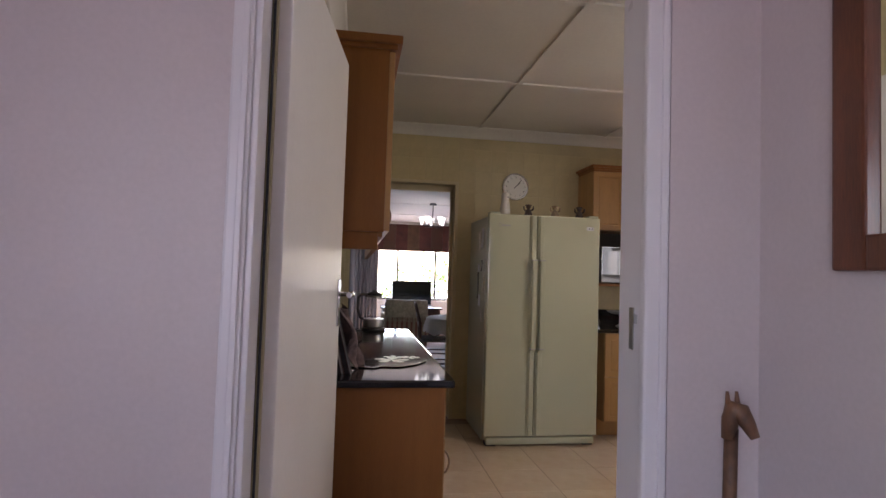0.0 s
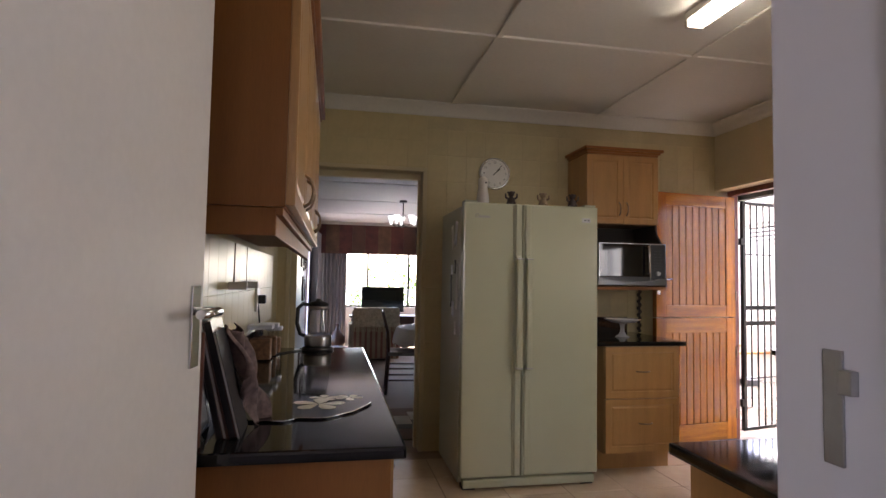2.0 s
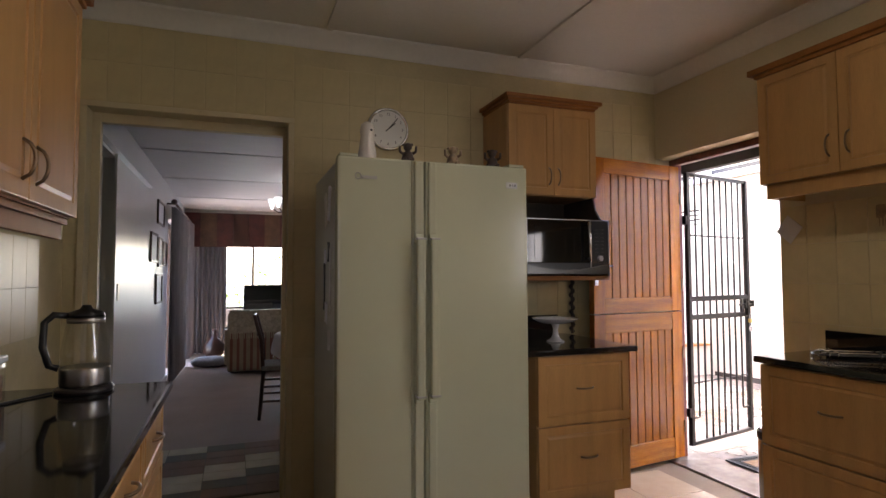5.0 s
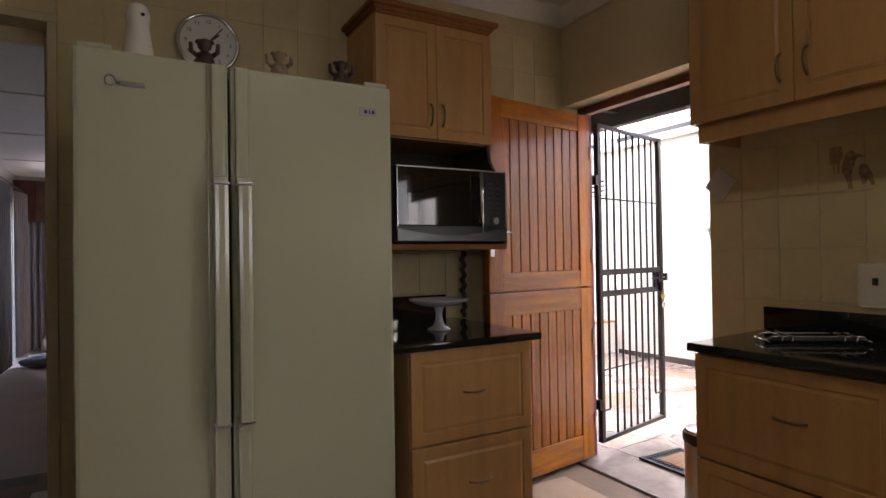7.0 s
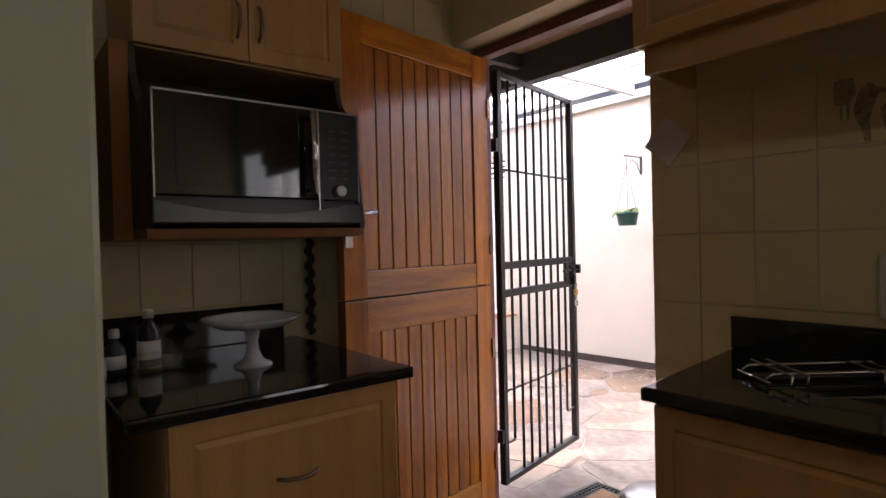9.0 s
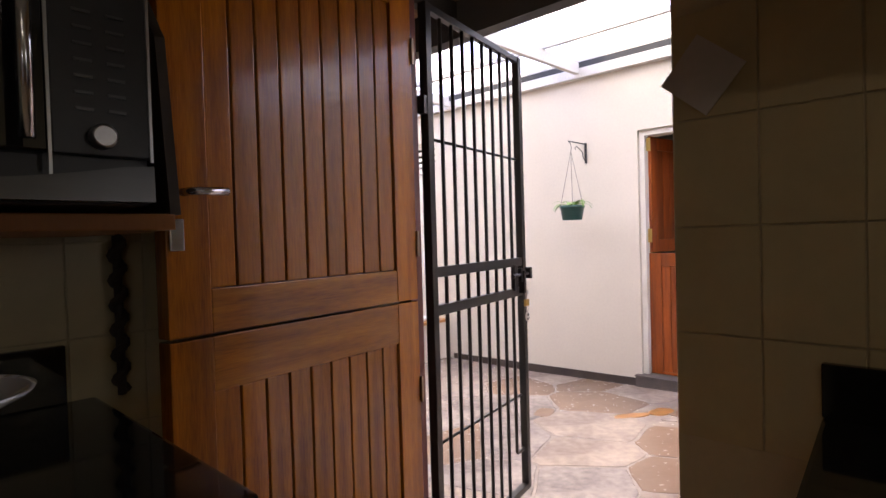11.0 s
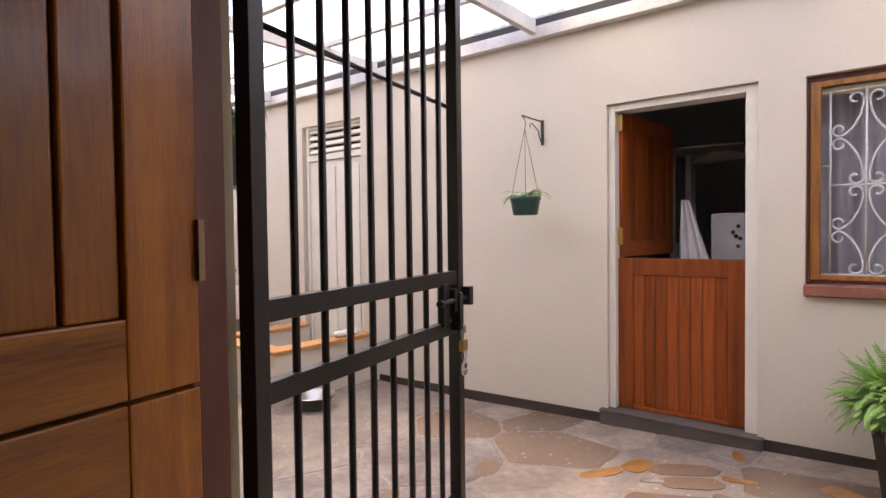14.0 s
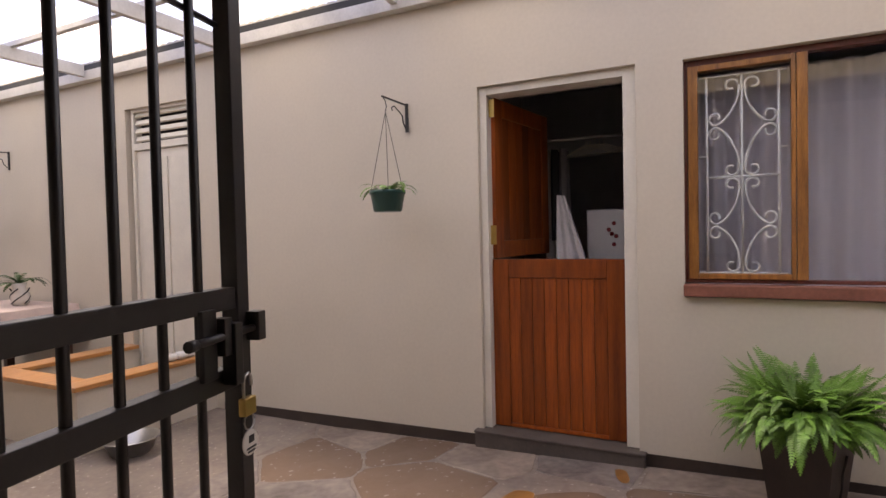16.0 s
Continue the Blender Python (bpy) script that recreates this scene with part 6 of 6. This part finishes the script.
for k in range(22):
    y = -0.252 + 0.024 * k
    for x0, x1 in ((-0.155, -0.115), (0.115, 0.155)) if abs(y) < 0.2 else ((-0.155, 0.155),):
        box(bm, x0, x1, y - 0.003, y + 0.003, 0.001, 0.010)
for k in range(13):
    x = -0.144 + 0.024 * k
    for y0, y1 in ((-0.262, -0.212), (0.212, 0.262)) if abs(x) < 0.11 else ((-0.262, 0.262),):
        box(bm, x - 0.003, x + 0.003, y0, y1, 0.001, 0.010)
part("lattice", bm, "rubber", dm, "black rubber lattice", kind="stuff")

# ---- yard roof ----
def yard_roof():
    r = thing("patio_roof", (0, 0, 0), "white timber patio roof with translucent corrugated sheets", "roof", kind="structure")
    zt = 2.65
    # strip added to draw a dark line above the wall plate
    part("eave_dark_strip", boxes((XY - 0.03, XY - 0.004, -1, 14.5, 2.606, 2.668)), "rubber", r, "dark strip under the sheet ends")
    part("wall_plate", boxes((XY - 0.07, XY - 0.003, -1, 14.5, 2.525, 2.605), bevel=0.004), "roof_paint", r)
    for k in range(10):
        y = 0.03 + 1.5 * k
        part("rafter", boxes((4.35, XY - 0.07, y - 0.022, y + 0.022, 2.555, zt), bevel=0.004), "roof_paint", r)
    for x in (6.05, 5.35, 4.6):
        part("purlin", boxes((x - 0.02, x + 0.02, -1, 14.5, zt, zt + 0.035)), "roof_paint", r)
    y = -1.0
    k = 0
    while y < 14.4:
        w = 0.76
        bm = bmesh.new()
        n = 60
        a = []
        for i in range(n + 1):
            yy = y + w * i / n
            zz = zt + 0.05 + 0.013 * math.sin(2 * math.pi * i / n * 10)
            a.append((bm.verts.new((3.9, yy, zz + 0.04)), bm.verts.new((XY + 0.25, yy, zz))))
        for i in range(n):
            bm.faces.new((a[i][0], a[i + 1][0], a[i + 1][1], a[i][1])).smooth = True
        part("sheet", bm, "sheet_clear" if k % 2 else "sheet_white", r, "bluish translucent corrugated sheet" if k % 2 else "white translucent corrugated sheet")
        y += w
        k += 1


yard_roof()
structure("eave", "beam", (4.32, 4.40, -1, 14.5, 2.16, 2.34), (XH + 0.01, 4.32, 4.0, 4.05, 2.25, 2.33), (XH + 0.01, 4.32, 5.35, 5.40, 2.25, 2.33), (XH + 0.01, 4.32, 6.9, 6.95, 2.25, 2.33), (XH + 0.01, 4.32, 2.5, 2.55, 2.25, 2.33), label="black painted eave beam and rafters")
structure("eave_ceiling", "reed", (XH + 0.005, 4.32, -1, 14.5, 2.335, 2.36), label="brown reed ceiling under the eave")
structure("roof", "beam", (-1.6, XH, -3, N + 0.18, 2.78, 2.90), (-0.6, XH, N + 0.18, 12.4, 2.52, 2.75), label="dark house roof")
structure("outbuilding_roof", "beam", (XY + 0.2, XY + 3.1, -1.2, 14.7, 2.72, 2.8))

# garden seen through the lounge windows
rnd = random.Random(21)
for k, (x, y, s) in enumerate(((1.0, 14.2, 0.9), (2.3, 15.0, 1.3), (-2.6, 11.2, 1.2), (3.4, 14.5, 0.8), (2.6, -1.3, 1.1), (-2.9, 9.9, 1.0))):
    t = thing("shrub", (x, y, -0.12), "green garden shrub beyond the lounge windows", "shrub", "garden shrubs")
    for j in range(5):
        a = j * 1.3
        part("branch", tube(bmesh.new(), [(0, 0, 0), (0.15 * s * math.cos(a), 0.15 * s * math.sin(a), 0.5 * s), (0.4 * s * math.cos(a), 0.4 * s * math.sin(a), 1.1 * s)], [0.02, 0.014, 0.006], 6), "lounge_wood", t)
    bm = bmesh.new()
    for j in range(420):
        u = Vector((rnd.gauss(0, 0.3), rnd.gauss(0, 0.3), rnd.gauss(0, 0.28))) * s + Vector((0, 0, 0.95 * s))
        e = Vector((rnd.uniform(-1, 1), rnd.uniform(-1, 1), rnd.uniform(-1, 1))).normalized() * 0.07
        q = Vector((rnd.uniform(-1, 1), rnd.uniform(-1, 1), rnd.uniform(-1, 1))).normalized() * 0.03
        bm.faces.new([bm.verts.new(c) for c in (u - e, u + q, u + e, u - q)])
    part("foliage", bm, "leaf", t, kind="stuff")

# ---- paving, tiles ----
def tiles(parent, material, cells, size, axis, face, sign, gap=0.003, proud=0.004):
    """Alike tiles on one mesh. cells: lower corners (a, b); axis: the wall's normal; sign: which way they face."""
    w, h = size
    t0, t1 = sorted((0.0, sign * proud))
    if axis == "y":
        bm = boxes((0, w - gap, t0, t1, 0, h - gap))
    elif axis == "x":
        bm = boxes((t0, t1, 0, w - gap, 0, h - gap))
    else:
        bm = boxes((0, w - gap, 0, h - gap, t0, t1))
    bmesh.ops.bevel(bm, geom=[e for e in bm.edges], offset=0.0012, segments=1, affect="EDGES")
    me = mesh_of("tile", bm)
    me.materials.append(M[material])
    for a, b in cells:
        ob = new("tile", me)
        ob.parent = parent
        ob.location = {"y": (a, face, b), "x": (face, a, b), "z": (a, b, face)}[axis]


def cells(a0, a1, b0, b1, w, h, pa, pb, skip=()):
    """The whole tiles of a grid through (pa, pb) that lie in a0..a1, b0..b1 and in none of the openings."""
    out = []
    i0, i1, j0, j1 = math.ceil((a0 - pa) / w - 0.02), math.floor((a1 - pa) / w + 0.02), math.ceil((b0 - pb) / h - 0.02), math.floor((b1 - pb) / h + 0.02)
    for i in range(i0, i1):
        for j in range(j0, j1):
            a, b = pa + i * w, pb + j * h
            if not any(a + w > s[0] + 0.01 and a < s[1] - 0.01 and b + h > s[2] + 0.01 and b < s[3] - 0.01 for s in skip):
                out.append((a, b))
    return out


tiles(wall_north, "cream_tile", cells(0.93, E, 0.0, 2.56, 0.1525, 0.205, 0.932, 0.0), (0.1525, 0.205), "y", N, -1)
tiles(wall_north, "cream_tile", cells(W, 0.93, 2.15, 2.56, 0.1525, 0.205, W + 0.02, 2.153), (0.1525, 0.205), "y", N, -1)
tiles(wall_west, "cream_tile", cells(2.0, 4.72, 0.85, 1.5, 0.1525, 0.205, 2.0, 1.02), (0.1525, 0.205), "x", W, 1, gap=0.0014)
tiles(wall_east, "cream_tile", cells(2.4, 3.99, 0.8, 1.66, 0.1525, 0.205, 2.465, 1.02), (0.1525, 0.205), "x", E, -1)
tiles(floor, "floor_tile", cells(W, E, S, N, 0.385, 0.385, 0.934 - 3 * 0.385, 3.62 - 6 * 0.385 - 0.385), (0.385, 0.385), "z", -0.004, 1, gap=0.006, proud=0.004)



def clip_cell(poly, p, q):
    mx, my, nx, ny = (p[0] + q[0]) / 2, (p[1] + q[1]) / 2, q[0] - p[0], q[1] - p[1]
    out = []
    for i, a in enumerate(poly):
        b = poly[(i + 1) % len(poly)]
        da, db = (a[0] - mx) * nx + (a[1] - my) * ny, (b[0] - mx) * nx + (b[1] - my) * ny
        if da <= 0:
            out.append(a)
        if da * db < 0:
            t = da / (da - db)
            out.append((a[0] + (b[0] - a[0]) * t, a[1] + (b[1] - a[1]) * t))
    return out


def stone_ob(slab, pl, mat_, rise=0.0):
    """One flat stone: a chipped, slightly domed plate set in the bed. pl: its outline in plan."""
    cx, cy = sum(a[0] for a in pl) / len(pl), sum(a[1] for a in pl) / len(pl)
    zc = gz(cy)
    bm = bmesh.new()
    lo, mi, hi = ([bm.verts.new(((x - cx) * f, (y - cy) * f, gz(y) - zc + dz)) for x, y in pl] for f, dz in ((1, -0.02), (1, -0.0115 + rise), (0.985, -0.0085 + rise)))
    bm.faces.new(hi)
    for a, b in ((lo, mi), (mi, hi)):
        for i in range(len(pl)):
            bm.faces.new((a[i], a[(i + 1) % len(pl)], b[(i + 1) % len(pl)], b[i]))
    ob = part("stone", bm, mat_, slab)
    ob.location = (cx, cy, zc)


def rounded(cx, cy, long, wide, turn, rnd, n=14):
    """The outline of a worn oblong stone."""
    a = math.radians(turn)
    out = []
    for k in range(n):
        t = 2 * math.pi * k / n
        u, v = long / 2 * abs(math.cos(t)) ** 0.7 * (1 if math.cos(t) > 0 else -1), wide / 2 * abs(math.sin(t)) ** 0.7 * (1 if math.sin(t) > 0 else -1)
        f = rnd.uniform(0.93, 1.04)
        out.append((cx + f * (u * math.cos(a) - v * math.sin(a)), cy + f * (u * math.sin(a) + v * math.cos(a))))
    return out


def paving():
    rnd = random.Random(23)
    x0, x1, y0, y1 = XH + 0.13, XY - 0.01, 2.2, 13.0
    pts = []
    tries = 0
    while tries < 6000 and len(pts) < 170:
        tries += 1
        p = (rnd.uniform(x0, x1), rnd.uniform(y0, y1))
        near = 0.36 if p[1] < 7 else 0.27
        if all((p[0] - q[0]) ** 2 + (p[1] - q[1]) ** 2 > (near * rnd.uniform(0.75, 1.25)) ** 2 for q in pts):
            pts.append(p)
    slab = thing("paving", (0, 0, 0), "crazy paving of worn grey, brown and ochre stones with smeared pale joints", "paving", kind="structure")
    for p in pts:
        poly = [(x0, y0), (x1, y0), (x1, y1), (x0, y1)]
        for q in pts:
            if q is not p and (p[0] - q[0]) ** 2 + (p[1] - q[1]) ** 2 < 4:
                poly = clip_cell(poly, p, q)
        if len(poly) < 3:
            continue
        cx, cy = sum(a[0] for a in poly) / len(poly), sum(a[1] for a in poly) / len(poly)
        if (5.60 < cx and 7.65 < cy < 8.7) or (abs(cx - 6.06) < 0.2 and abs(cy - 4.95) < 0.27):
            continue
        g = rnd.uniform(0.0, 0.005)
        pl = []
        for i, a in enumerate(poly):
            b = poly[(i + 1) % len(poly)]
            for u in (0.10, 0.32, 0.55, 0.78, 0.93):
                x, y = a[0] + (b[0] - a[0]) * u, a[1] + (b[1] - a[1]) * u
                d = math.hypot(x - cx, y - cy)
                k = max(0.1, 1 - (g + rnd.uniform(0, 0.013)) / max(d, 0.01))
                pl.append((cx + (x - cx) * k, cy + (y - cy) * k))
        area = abs(sum(a[0] * b[1] - b[0] * a[1] for a, b in zip(pl, pl[1:] + pl[:1])) / 2)
        if area < 0.05:
            kind = rnd.choice(("stone_ochre", "stone_brown", "stone_grey"))
        else:
            kind = rnd.choice(("stone_grey", "stone_pale", "stone_grey", "stone_pale", "stone_pale", "stone_grey", "stone_pale", "stone_brown"))
        stone_ob(slab, pl, kind)
    # small worn stones before the yard door
    for cx, cy, long, wide, turn, kind in ((6.13, 4.94, 0.36, 0.15, 118, "stone_brown"), (5.99, 4.86, 0.30, 0.14, 118, "stone_brown"), (5.92, 5.03, 0.12, 0.05, 110, "stone_grey"),
                                           (6.06, 5.15, 0.20, 0.13, -15, "stone_ochre"), (5.87, 5.27, 0.26, 0.09, -35, "stone_ochre"), (5.61, 5.79, 0.20, 0.13, 20, "stone_brown"),
                                           (6.14, 4.68, 0.16, 0.05, 100, "stone_ochre"), (6.47, 4.75, 0.17, 0.06, 20, "stone_ochre"), (6.23, 4.27, 0.20, 0.12, 60, "stone_ochre"), (5.91, 4.70, 0.10, 0.05, 80, "stone_brown")):
        stone_ob(slab, rounded(cx, cy, long, wide, turn, rnd), kind, 0.001)


paving()
